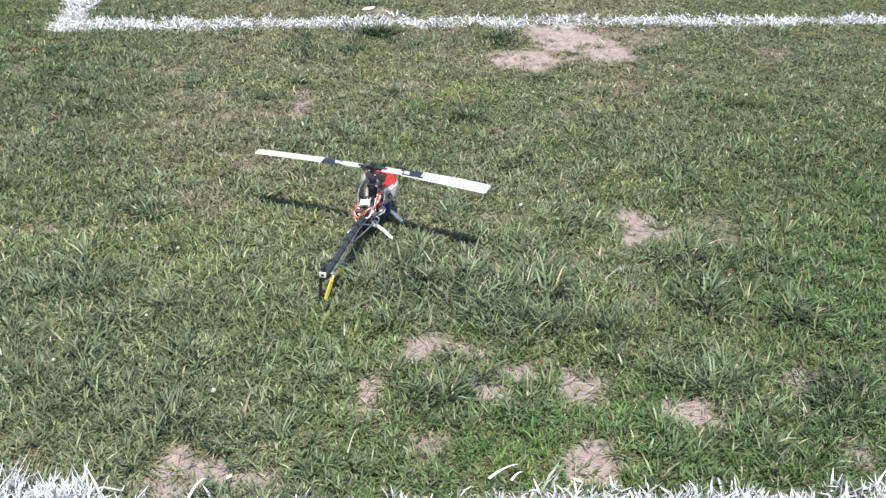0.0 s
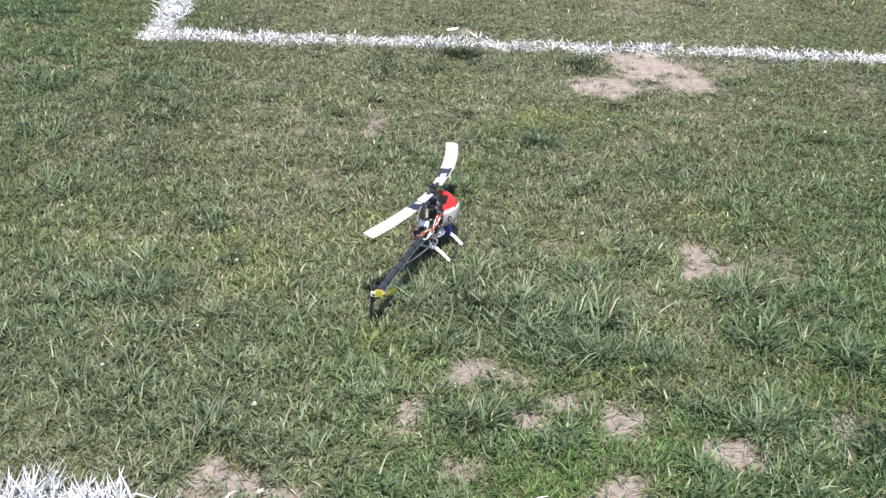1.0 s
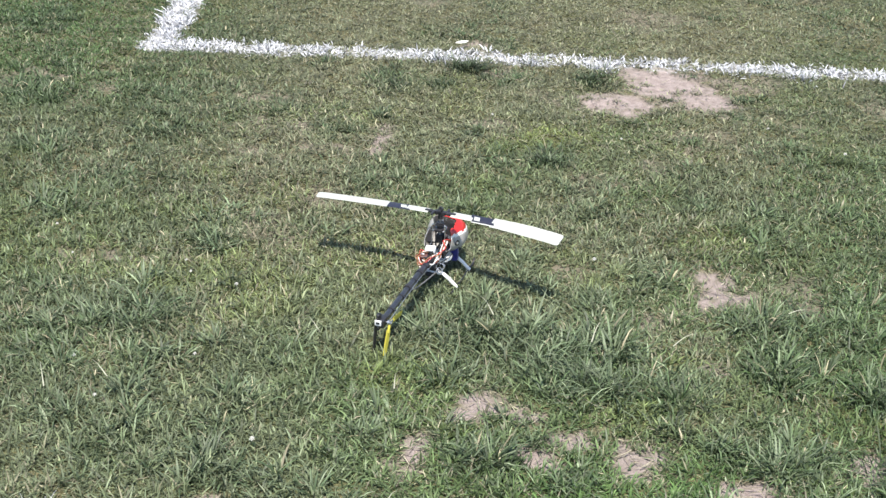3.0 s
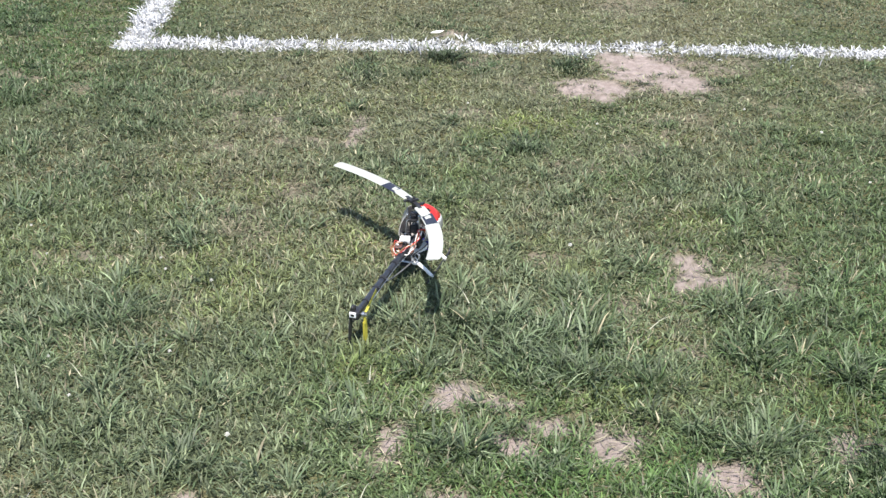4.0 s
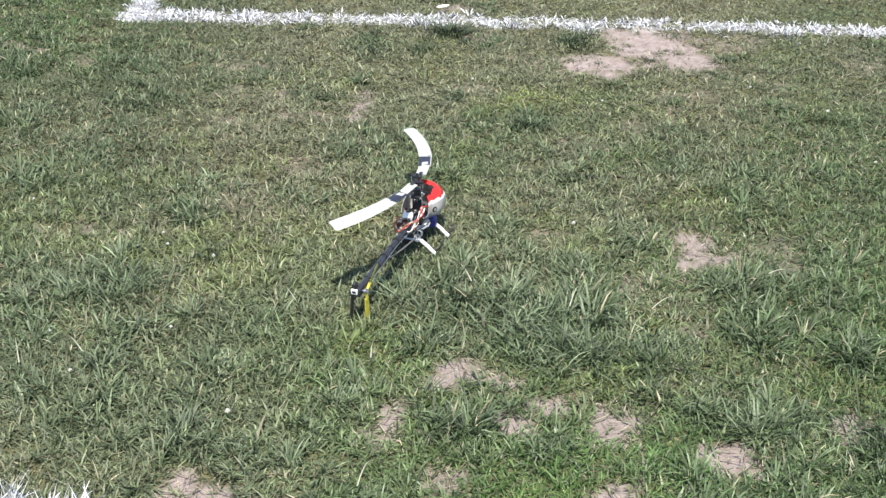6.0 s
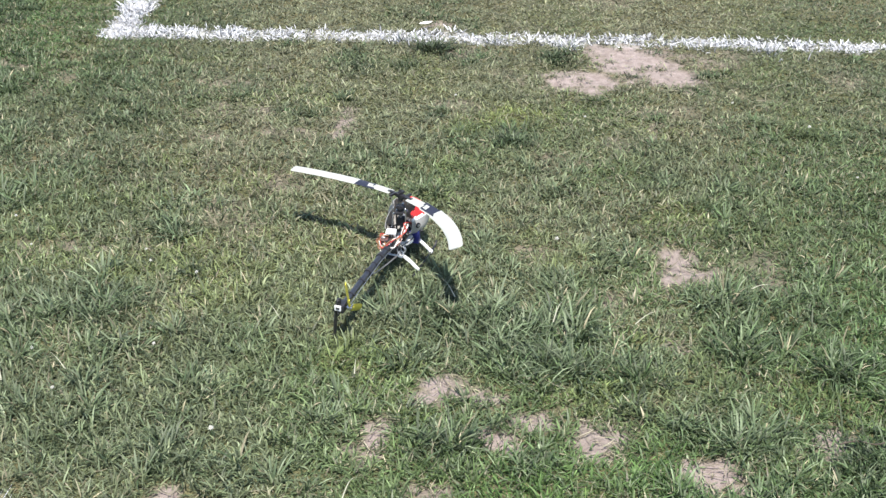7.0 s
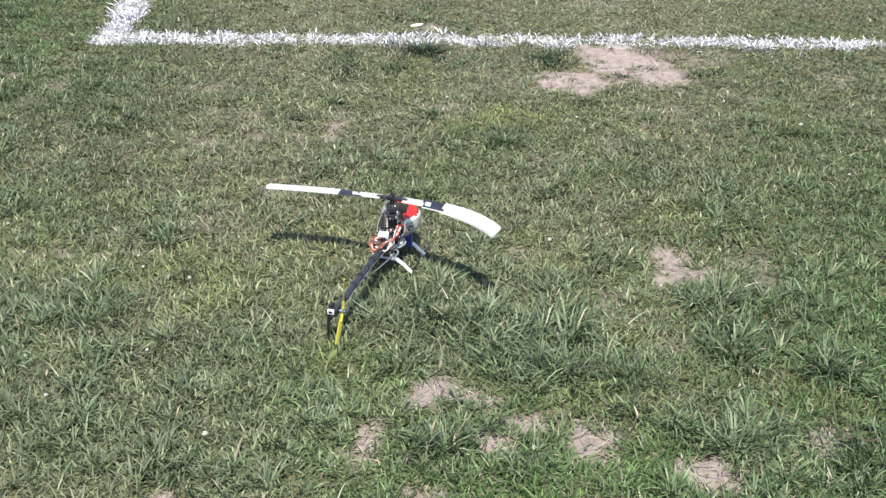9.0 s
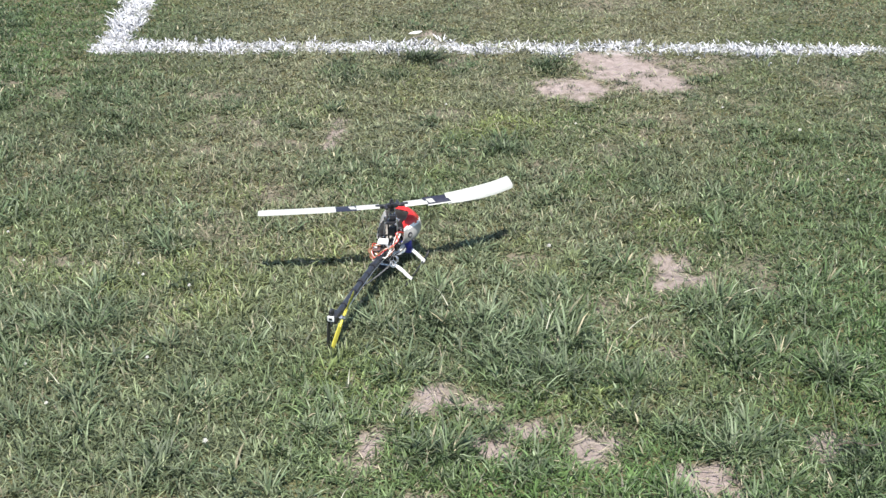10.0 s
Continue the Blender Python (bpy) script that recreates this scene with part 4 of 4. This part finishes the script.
def drive():
    bm = bmesh.new()
    rod(bm, (0, 0, 0.045), (0, 0, 0.200), 0.0026, n=12)
    part("main_shaft", bm, M_STEEL, heli, "bright steel main shaft")
    bm = bmesh.new()
    n = 60
    outer = []
    for z in (0.060, 0.067):
        outer.append([bm.verts.new(((0.033 + 0.0012 * (i % 2)) * math.cos(6.28318 * i / n), (0.033 + 0.0012 * (i % 2)) * math.sin(6.28318 * i / n), z)) for i in range(n)])
    for i in range(n):
        bm.faces.new((outer[0][i], outer[0][(i + 1) % n], outer[1][(i + 1) % n], outer[1][i]))
    bm.faces.new(outer[1])
    bm.faces.new(outer[0][::-1])
    part("main_gear", bm, M_LEG, heli, "white toothed main gear")
    bm = bmesh.new()
    rod(bm, (0.0, 0.046, 0.070), (0.0, 0.046, 0.098), 0.0145, n=24)
    rod(bm, (0.0, 0.046, 0.098), (0.0, 0.046, 0.101), 0.0145, 0.011, n=24)
    motor = part("motor", bm, M_STEEL, heli, "silver brushless motor can")
    bm = bmesh.new()
    rod(bm, (0.0, 0.046, 0.0655), (0.0, 0.046, 0.0695), 0.0125, n=24)
    part("winding", bm, M_COPPER, motor)
    bm = bmesh.new()
    box(bm, (0.036, 0.070, 0.030), pose(0.004, 0.062, 0.052, -8, 0, 0), 0.005)
    battery = part("battery", bm, M_BLUE, heli, "dark blue shrink-wrapped battery pack")
    bm = bmesh.new()
    box(bm, (0.0375, 0.012, 0.0315), pose(0.004, 0.045, 0.0545, -8, 0, 0), 0.004)
    part("strap", bm, M_BLACK, battery)
    bm = bmesh.new()
    box(bm, (0.022, 0.020, 0.042), pose(0.029, 0.038, 0.060, 0, 0, 6), 0.004)
    part("speed_controller", bm, M_BLUE, heli, "blue wrapped speed controller")
    bm = bmesh.new()
    rod(bm, (0, 0, 0.158), (0, 0, 0.162), 0.0120, n=24)
    rod(bm, (0, 0, 0.162), (0, 0, 0.166), 0.0095, n=24)
    rod(bm, (0, 0, 0.152), (0, 0, 0.158), 0.008, n=16)
    swash = part("swashplate", bm, M_BLACK, heli, "black and steel swashplate")
    for i in range(3):
        a = radians(90 + 120 * i)
        c, s = math.cos(a), math.sin(a)
        bm = bmesh.new()
        bmesh.ops.create_uvsphere(bm, u_segments=8, v_segments=6, radius=0.003, matrix=Matrix.Translation((0.019 * c, 0.019 * s, 0.161)))
        part("ball_link", bm, M_STEEL, swash)
        bm = bmesh.new()
        rod(bm, (0.020 * c, 0.020 * s, 0.160), (0.022 * c, 0.03 * s, 0.108), 0.0013, n=6)
        rod(bm, (0.020 * c, 0.020 * s, 0.161), (0.0202 * c, 0.0208 * s, 0.150), 0.003, n=6)
        part("pushrod", bm, M_STEEL, heli)
    for x, y, z, t in ((-0.0195, -0.026, 0.090, 0), (0.0195, -0.026, 0.090, 0), (0.0, 0.028, 0.094, 90)):
        bm = bmesh.new()
        box(bm, (0.012, 0.023, 0.024), pose(x, y, z, 0, 0, t), 0.0012)
        box(bm, (0.012, 0.032, 0.0024), pose(x, y, z + 0.006, 0, 0, t), 0.0006)
        servo = part("servo", bm, M_BLACK, heli, "small black servo")
        bm = bmesh.new()
        rod(bm, (x * 1.3, y, z + 0.004), (x * 1.62, y, z + 0.004), 0.006, 0.004, n=12)
        box(bm, (0.002, 0.005, 0.020), pose(x * 1.6, y, z + 0.012, 0, 0, t), 0.0006)
        part("servo_horn", bm, M_BLACK, servo)


def electronics():
    bm = bmesh.new()
    box(bm, (0.027, 0.021, 0.012), pose(-0.004, -0.062, 0.113, 12, -4, 8), 0.002)
    rx = part("receiver", bm, M_LEG, heli, "white receiver box")
    bm = bmesh.new()
    box(bm, (0.022, 0.003, 0.007), pose(-0.004, -0.0745, 0.110, 12, -4, 8), 0.0005)
    part("socket_strip", bm, M_BLACK, rx)
    bm = bmesh.new()
    box(bm, (0.022, 0.018, 0.018), pose(-0.016, -0.083, 0.098, 20, 0, 14), 0.003)
    part("gyro", bm, M_GYRO, heli, "dark orange-red gyro block")
    bm = bmesh.new()
    box(bm, (0.009, 0.006, 0.004), pose(-0.017, -0.086, 0.109, 20, 0, 14), 0.001)
    part("gyro_pad", bm, M_WHITEWIRE, heli, "white label pad on the gyro")
    rs = random.Random(4)
    for k, (mat, r, name) in enumerate(((M_ORANGE, 0.0011, "orange wire"), (M_REDWIRE, 0.0012, "red wire"), (M_TAN, 0.0012, "brown wire"), (M_ORANGE, 0.0010, "orange wire"),
                                        (M_WHITEWIRE, 0.0022, "thick white wire"), (M_REDWIRE, 0.0014, "red wire"), (M_TAN, 0.0014, "brown wire"), (M_ORANGE, 0.0010, "orange wire"), (M_WHITEWIRE, 0.0012, "thin white wire"),
                                        (M_WHITEWIRE, 0.0011, "thin white wire"), (M_REDWIRE, 0.0012, "red wire"), (M_TAN, 0.0010, "brown wire"), (M_WHITEWIRE, 0.0009, "thin white wire"))):
        j = lambda v: v + (rs.random() - 0.5) * 0.013
        if k < 4 or k > 8:
            pts = [(j(-0.010), -0.074, 0.110), (j(-0.022), j(-0.088), j(0.112)), (j(-0.026), j(-0.098), j(0.096)), (j(-0.012), j(-0.108), j(0.086)), (j(0.004), j(-0.090), j(0.100)), (0.012, -0.060, 0.100)]
        else:
            pts = [(j(-0.012), -0.096, j(0.098)), (j(0.006), j(-0.092), j(0.088)), (j(0.020), j(-0.070), j(0.096)), (j(0.025), j(-0.045), j(0.108)), (j(0.024), j(-0.020), j(0.118)), (j(0.024), j(0.012), j(0.105)), (0.027, 0.034, 0.076)]
        bm = bmesh.new()
        tube(bm, pts, r, 6)
        part("wire", bm, mat, heli, name)
    for c, t, rr in (((0.024, -0.062, 0.066), (70, 20, 10), 0.010), ((0.027, -0.075, 0.060), (50, 40, 30), 0.009), ((0.026, -0.050, 0.062), (80, 35, -20), 0.008)):
        bm = bmesh.new()
        ring(bm, pose(*c, *t), rr, 0.0013)
        part("wire_loop", bm, M_STEEL, heli, "coiled silver-grey lead")
    for pts in ([(0.026, -0.07, 0.055), (0.03, -0.02, 0.06), (0.03, 0.03, 0.055)], [(0.01, -0.09, 0.075), (0.028, -0.06, 0.08), (0.033, -0.02, 0.074), (0.030, 0.02, 0.066)]):
        bm = bmesh.new()
        tube(bm, pts, 0.0014, 6)
        part("wire", bm, M_BLACK, heli, "black lead")
    bm = bmesh.new()
    tube(bm, [(0.0, -0.075, 0.118), (0.012, -0.10, 0.105), (0.014, -0.16, 0.098), (0.010, -0.20, 0.096)], 0.0007, 5)
    part("antenna", bm, M_BLACK, heli, "thin black aerial wire")


def canopy():
    """A thin half-egg shell: red above, silver below, open behind, with a window cut in the top."""
    nose, rear, rings_n, n = 0.150, -0.012, 40, 72

    def row(i, shrink):
        s = i / rings_n
        y = rear + (nose - rear) * s
        swell = min(1.0, s / 0.42)
        swell = swell * swell * (3 - 2 * swell)
        w = 1.0 if s < 0.42 else max(0.0, 1 - ((s - 0.42) / 0.58) ** 2.3) ** 0.5
        half = (0.033 + 0.018 * swell) * w - shrink
        up = (0.046 + 0.016 * swell - 0.040 * max(0, (s - 0.35) / 0.65) ** 1.2) * (0.35 + 0.65 * w) - shrink
        down = (0.018 + 0.020 * swell) * w - shrink
        mid = 0.100 - 0.022 * s * s
        out = []
        for k in range(n + 1):
            a = radians(-78) + radians(336) * k / n - radians(0)
            c, q = math.cos(a), math.sin(a)
            x, z = half * math.copysign(abs(c) ** 0.85, c), mid + (up if q > 0 else down) * math.copysign(abs(q) ** 0.9, q)
            lean = 0.55 * (z - 0.085) * (1 - s)
            out.append(Vector((x - (0.011 * (1 - s) if c < 0 else 0.0), y + lean, z)))
        return out

    for name, mat, kind, label in (("canopy_top", M_RED, "red", "glossy red upper canopy with a cut-out window"), ("canopy_shell", M_SILVER, "silver", "silver-grey lower canopy shell"),
                                   ("canopy_stripe", M_LEG, "white", "white stripe between the red and silver paint")):
        bm = bmesh.new()
        grid = [[bm.verts.new(p) for p in row(i, 0.0)] for i in range(rings_n + 1)]
        for i in range(rings_n):
            for k in range(n):
                mid = (grid[i][k].co + grid[i + 1][k + 1].co) / 2
                edge = mid.z - (0.124 - 0.06 * (mid.y - 0.03))
                paint = "silver" if mid.x < -0.014 or edge < -0.008 else "white" if edge < 0.0 else "red"
                if paint != kind:
                    continue
                hole = mid.z > 0.138 and mid.y < 0.058 and -0.016 < mid.x < 0.026
                # left top also opened, so that sun brightens the inside of the shell
                hole = hole or (mid.z > 0.142 and mid.x < -0.012 and mid.y < 0.085)
                if hole:
                    continue
                vs = (grid[i][k], grid[i][k + 1], grid[i + 1][k + 1], grid[i + 1][k])
                bm.faces.new(vs)
        bmesh.ops.delete(bm, geom=[v for v in bm.verts if not v.link_faces], context="VERTS")
        bmesh.ops.remove_doubles(bm, verts=bm.verts[:], dist=0.0002)
        bmesh.ops.recalc_face_normals(bm, faces=bm.faces[:])
        bm.normal_update()
        bmesh.ops.solidify(bm, geom=bm.faces[:], thickness=0.0012)
        part(name, bm, mat, heli, label)
    for s in (-1, 1):
        bm = bmesh.new()
        m = pose(s * 0.0455, 0.012, 0.106, 0, s * 90, s * -24)
        bmesh.ops.create_cone(bm, cap_ends=True, segments=24, radius1=0.0080, radius2=0.0075, depth=0.0028, matrix=m)
        badge = part("canopy_badge", bm, M_BLACK, heli, "round dark ring decal on the silver shell")
        bm = bmesh.new()
        bmesh.ops.create_cone(bm, cap_ends=True, segments=20, radius1=0.0046, radius2=0.0042, depth=0.0034, matrix=m)
        part("badge_centre", bm, M_SILVER, badge)
        bm = bmesh.new()
        rod(bm, (s * 0.016, 0.035, 0.085), (s * 0.050, 0.035, 0.078), 0.0022, n=8)
        part("canopy_mount", bm, M_BLACK, heli)


def tail():
    a, b = Vector((0, -0.060, 0.090)), Vector((0, -0.412, 0.088))
    bm = bmesh.new()
    rod(bm, a, b, 0.0082, n=18)
    part("tail_boom", bm, M_CARBON, heli, "dark carbon tail boom")
    bm = bmesh.new()
    box(bm, (0.030, 0.032, 0.028), pose(0, -0.078, 0.090), 0.003)
    part("boom_holder", bm, M_BLACK, heli)
    for s in (-1, 1):
        bm = bmesh.new()
        tube(bm, [(s * 0.016, -0.060, 0.050), (s * 0.012, -0.15, 0.063), (s * 0.008, -0.235, 0.0805), (s * 0.006, -0.245, 0.084)], 0.0022, 7)
        part("boom_strut", bm, M_STRUT, heli, "thin black boom support strut")
    for y in (-0.24, -0.155):
        bm = bmesh.new()
        rod(bm, (0, y - 0.006, 0.0892), (0, y + 0.006, 0.0892), 0.0108, n=16)
        box(bm, (0.007, 0.009, 0.012), pose(0.009, y, 0.088), 0.001)
        clamp = part("boom_clamp", bm, M_BLACK, heli)
        bm = bmesh.new()
        rod(bm, (0.0125, y, 0.090), (0.0145, y, 0.090), 0.0022, n=8)
        part("screw", bm, M_STEEL, clamp)
    for y in (-0.12, -0.20, -0.29, -0.36):
        bm = bmesh.new()
        rod(bm, (0, y - 0.002, 0.089), (0, y + 0.002, 0.089), 0.0095, n=14)
        box(bm, (0.008, 0.004, 0.004), pose(0.011, y, 0.092), 0.0006)
        part("rod_guide", bm, M_BLACK, heli)
    bm = bmesh.new()
    tube(bm, [(0.017, -0.045, 0.083), (0.0135, -0.15, 0.092), (0.0135, -0.24, 0.093), (0.016, -0.405, 0.090)], 0.0011, 6)
    part("tail_pushrod", bm, M_STEEL, heli, "thin steel tail control rod")
    bm = bmesh.new()
    box(bm, (0.020, 0.034, 0.022), pose(0, -0.415, 0.088), 0.004)
    box(bm, (0.010, 0.016, 0.016), pose(-0.006, -0.423, 0.104), 0.003)
    gearbox = part("tail_gearbox", bm, M_BLACK, heli, "black tail gearbox")
    bm = bmesh.new()
    box(bm, (0.017, 0.004, 0.014), pose(-0.004, -0.4335, 0.092), 0.001)
    plate = part("end_plate", bm, M_LEG, gearbox, "white plate on the tail end")
    bm = bmesh.new()
    box(bm, (0.009, 0.002, 0.0055), pose(-0.004, -0.4355, 0.092), 0.0005)
    part("slot", bm, M_BLACK, plate)
    for z in (0.108, 0.076):
        bm = bmesh.new()
        ring(bm, pose(-0.004, -0.428, z, 0, 90, 0), 0.006, 0.0016)
        part("bearing_ring", bm, M_BLACK, gearbox)
    bm = bmesh.new()
    outline = [(-0.405, 0.094), (-0.427, 0.094), (-0.436, 0.060), (-0.442, 0.012), (-0.436, 0.004), (-0.430, 0.008), (-0.418, 0.050)]
    f = bm.faces.new([bm.verts.new((-0.0128, y, z)) for y, z in outline])
    bm.normal_update()
    bmesh.ops.solidify(bm, geom=[f], thickness=0.0022)
    part("vertical_fin", bm, M_BLACK, heli, "black swept vertical fin", False)
    bm = bmesh.new()
    rod(bm, (0.008, -0.415, 0.088), (0.026, -0.415, 0.088), 0.0020, n=8)
    rod(bm, (0.014, -0.415, 0.088), (0.020, -0.415, 0.088), 0.006, n=12)
    box(bm, (0.003, 0.020, 0.006), pose(0.022, -0.410, 0.088), 0.001)
    part("tail_shaft", bm, M_STEEL, heli)


landing_gear()
side_frames()
drive()
electronics()
canopy()
tail()


# ---- rotors: rigid pieces, set and bowed to fit the camera's view ----
R_TIP = 0.353
CUTS = (0.010, 0.036, 0.092, 0.152, 0.178, 0.204, 0.230, 0.256, 0.281, 0.306, 0.330, R_TIP)


def airfoil(bm, length, chord, thick, skew=0.0, patches=False, tip=False):
    """A blade piece along x, centred; chord along y, rounded nose, thin tail edge, with a navy band that leaves a white square."""
    prof = [(0.5, 0.0), (0.42, 0.42), (0.24, 0.5), (-0.02, 0.44), (-0.26, 0.28), (-0.5, 0.03), (-0.5, -0.03), (-0.25, -0.28), (0.15, -0.5), (0.42, -0.42)]
    nx, q = 8, len(prof)
    rows = []
    for i in range(nx + 1):
        s = i / nx
        k = 1.0 if not tip or s < 0.6 else 1 - 0.30 * ((s - 0.6) / 0.4) ** 3
        rows.append([bm.verts.new((length * (s - 0.5) + skew * p, -chord * p * k, thick * h)) for p, h in prof])
    for i in range(nx):
        for j in range(q):
            f = bm.faces.new((rows[i][j], rows[i + 1][j], rows[i + 1][(j + 1) % q], rows[i][(j + 1) % q]))
            if patches and j not in (0, q - 1) and not (1 <= i <= 2 and j in (2, 3)):
                f.material_index = 1
    bm.faces.new(rows[0])
    bm.faces.new(rows[-1][::-1])
    bmesh.ops.recalc_face_normals(bm, faces=bm.faces[:])
    return bm


def main_rotor():
    pieces = []
    for b in range(2):
        for i, (r0, r1) in enumerate(zip(CUTS, CUTS[1:])):
            bm = bmesh.new()
            if i == 0:
                rod(bm, (-0.018, 0, 0), (0.012, 0, 0), 0.0045, 0.004, n=10)
                box(bm, (0.022, 0.010, 0.008), pose(0.010, 0, 0), 0.002)
                box(bm, (0.007, 0.018, 0.004), pose(-0.004, 0.008, 0), 0.001)
                ob = part("blade_grip", bm, M_BLACK, heli, "black blade grip")
            else:
                last = i == len(CUTS) - 2
                airfoil(bm, (r1 - r0) * (1.05 if last else 1.2 if i > 2 else 1.1), 0.037 if i > 2 else 0.033 if i == 2 else 0.028, 0.0042 - 0.0001 * i, 0.012 if i == 2 else 0.0, i == 2, last)
                ob = part("main_blade", bm, [M_WHITE, M_NAVY], heli, "white main rotor blade with a navy band")
            pieces.append((ob, math.pi * b, (r0 + r1) / 2, i))
    return pieces


def rotor_head():
    bm = bmesh.new()
    box(bm, (0.030, 0.012, 0.011), pose(0, 0, 0), 0.002)
    rod(bm, (0, 0, -0.016), (0, 0, 0.012), 0.0065, n=14)
    box(bm, (0.008, 0.026, 0.006), pose(0, 0, 0.008), 0.0015)
    rod(bm, (0, 0, 0.010), (0, 0, 0.018), 0.004, 0.003, n=10)
    head = part("rotor_head", bm, M_BLACK, heli, "black rotor head on the main shaft")
    for s in (-1, 1):
        bm = bmesh.new()
        tube(bm, [(s * 0.010, s * 0.016, -0.030), (s * 0.012, s * 0.019, -0.012), (s * 0.016, s * 0.020, 0.002)], 0.0014, 6)
        part("link_rod", bm, M_STEEL, head)
        bm = bmesh.new()
        box(bm, (0.006, 0.026, 0.005), pose(s * 0.017, s * 0.010, 0.002), 0.001)
        part("mixing_arm", bm, M_BLACK, head)
    return head


def tail_rotor():
    out = []
    for b in range(2):
        bm = bmesh.new()
        airfoil(bm, 0.064, 0.019, 0.0026, 0, False, True)
        bm.transform(Matrix.Translation((0.051, 0, 0)))
        rod(bm, (0.006, 0, 0), (0.026, 0, 0), 0.0034, n=8)
        out.append(part("tail_blade", bm, M_YELLOW, heli, "bright yellow tail rotor blade"))
    return out


BLADES, HEAD, TAIL_BLADES = main_rotor(), rotor_head(), tail_rotor()
# the heading of one blade in degrees, ten to the second, before, between and after the unseen stretches
TURN_A = (163.9, 117.6, 236.1, 158.6, 242.7, 133.8, 188.3, 228.1, 253.5, 265.2, 262.8, 244.0, 214.8, 161.6, 110.5, 223.5, 136.0, 215.3, 106.2, 159.8, 194.8,
          219.7, 228.2, 226.3, 209.5, 174.9, 126.1, 243.5, 171.0, 264.7, 170.0, 238.5, 115.8)
TURN_B = (108.8, 204.8, 113.3, 190.8, 256.5, 136.3, 187.0, 223.8, 255.9, 99.3, 112.7, 115.3, 107.6, 89.8, 246.6)
TURN_C = (192.7, 183.6, 147.5, 86.2, 185.9, 72.9, 119.3, 139.2, 128.6, 84.4, 192.1, 80.0, 113.1, 103.4, 233.6, 141.4, 190.0, 197.3, 162.2, 86.8, 151.6,
          180.8, 169.2, 129.4, 80.7, 199.6, 125.8, 237.4, 140.5, 68.0, 172.2, 110.0, 201.7)
# seconds and the angles of the two tail blades, from straight ahead, upwards
TAIL_TURN = ((0, -21, 205), (0.5, 73, -63), (1, -22, 150), (1.5, 2, -134), (2, 0, -123), (2.5, 22, -130), (3, -11, -115), (4.5, 32, -76), (5, -4, -115), (5.5, -15, -117),
             (7, 106, -28), (7.5, -12, -105), (8, -22, -104), (8.5, -20, -105), (9, 78, -125), (9.5, 50, -130), (10, 23, -150))


def headings():
    """The blade's heading at every tenth of a second, turning clockwise and never jumping."""
    known = [(i, a) for i, a in enumerate(TURN_A)] + [(43 + i, a) for i, a in enumerate(TURN_B)] + [(68 + i, a) for i, a in enumerate(TURN_C)]
    times, turns = [known[0][0]], [known[0][1]]
    for i, a in known[1:]:
        gap = i - times[-1]
        least = -40 if gap == 1 else 50 * gap
        step = (turns[-1] - a - least) % 180 + least
        times.append(i)
        turns.append(turns[-1] - step)
    return np.array(times) / 10, np.array(turns)


def view_bow(theta, t, r):
    """The heading of the blade at radius r: the outer parts trail or lead, a bow shaped to fit the camera's view."""
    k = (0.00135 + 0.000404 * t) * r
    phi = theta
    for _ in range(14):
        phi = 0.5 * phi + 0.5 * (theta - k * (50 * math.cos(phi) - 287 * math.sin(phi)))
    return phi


def view_twist(phi, r, t):
    """Pitch along the blade, set to fit the camera's view: it grows towards the tip over the advancing side and turns
    over as the blade passes the tail, so the blade looks wider.
    """
    side = math.cos(phi) + 0.23 * math.sin(phi)
    most = (16 + 3.2 * t) * min(1.0, max(0.0, r - 0.06) / 0.2)
    return radians(3 + most * side * (1.0 if side > 0 else min(1.0, max(0.0, -1.8 * (math.sin(phi) + 0.35)))))


def motions():
    back = HELI.inverted()
    times, turns = headings()
    moments = [i / 30 for i in range(301)]
    theta = np.radians(np.interp(moments, times, turns))
    centre = HELI @ HUB
    for ob, side, r, i in BLADES:
        rows = []
        for t, th in zip(moments, theta):
            lo, phi, hi = (view_bow(th + side, t, q) for q in (r - 0.015, r, r + 0.015))
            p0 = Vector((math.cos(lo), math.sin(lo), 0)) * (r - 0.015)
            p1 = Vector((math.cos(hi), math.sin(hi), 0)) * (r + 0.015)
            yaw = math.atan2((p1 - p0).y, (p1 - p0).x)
            rise = 0.005 + 0.0174 * math.cos(phi) - 0.0462 * math.sin(phi)
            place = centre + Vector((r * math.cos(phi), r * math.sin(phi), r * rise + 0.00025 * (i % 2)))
            m = Matrix.Translation(place) @ Matrix.Rotation(yaw, 4, "Z") @ Matrix.Rotation(-math.atan(rise), 4, "Y") @ Matrix.Rotation(view_twist(phi, r, t), 4, "X")
            rows.append((t, back @ m))
        walk(ob, rows)
    walk(HEAD, [(t, back @ Matrix.Translation(centre) @ Matrix.Rotation(th, 4, "Z")) for t, th in zip(moments, theta)])
    for b, ob in enumerate(TAIL_BLADES):
        at, turn = [0.0], [float(TAIL_TURN[0][1 + b])]
        for row in TAIL_TURN[1:]:
            spins = 2 * round((row[0] - at[-1]) / 0.5)
            step = (row[1 + b] - turn[-1] + 180) % 360 - 180
            at.append(row[0])
            turn.append(turn[-1] + step - 360 * spins)
        angle = np.interp(moments, at, turn)
        walk(ob, [(t, Matrix.Translation((0.020, -0.415, 0.088)) @ Matrix.Rotation(radians(90), 4, "Z") @ Matrix.Rotation(radians(-a), 4, "Y") @ Matrix.Rotation(radians(90), 4, "X") @ Matrix.Rotation(radians(12), 4, "X"))
                  for t, a in zip(moments, angle)])


motions()
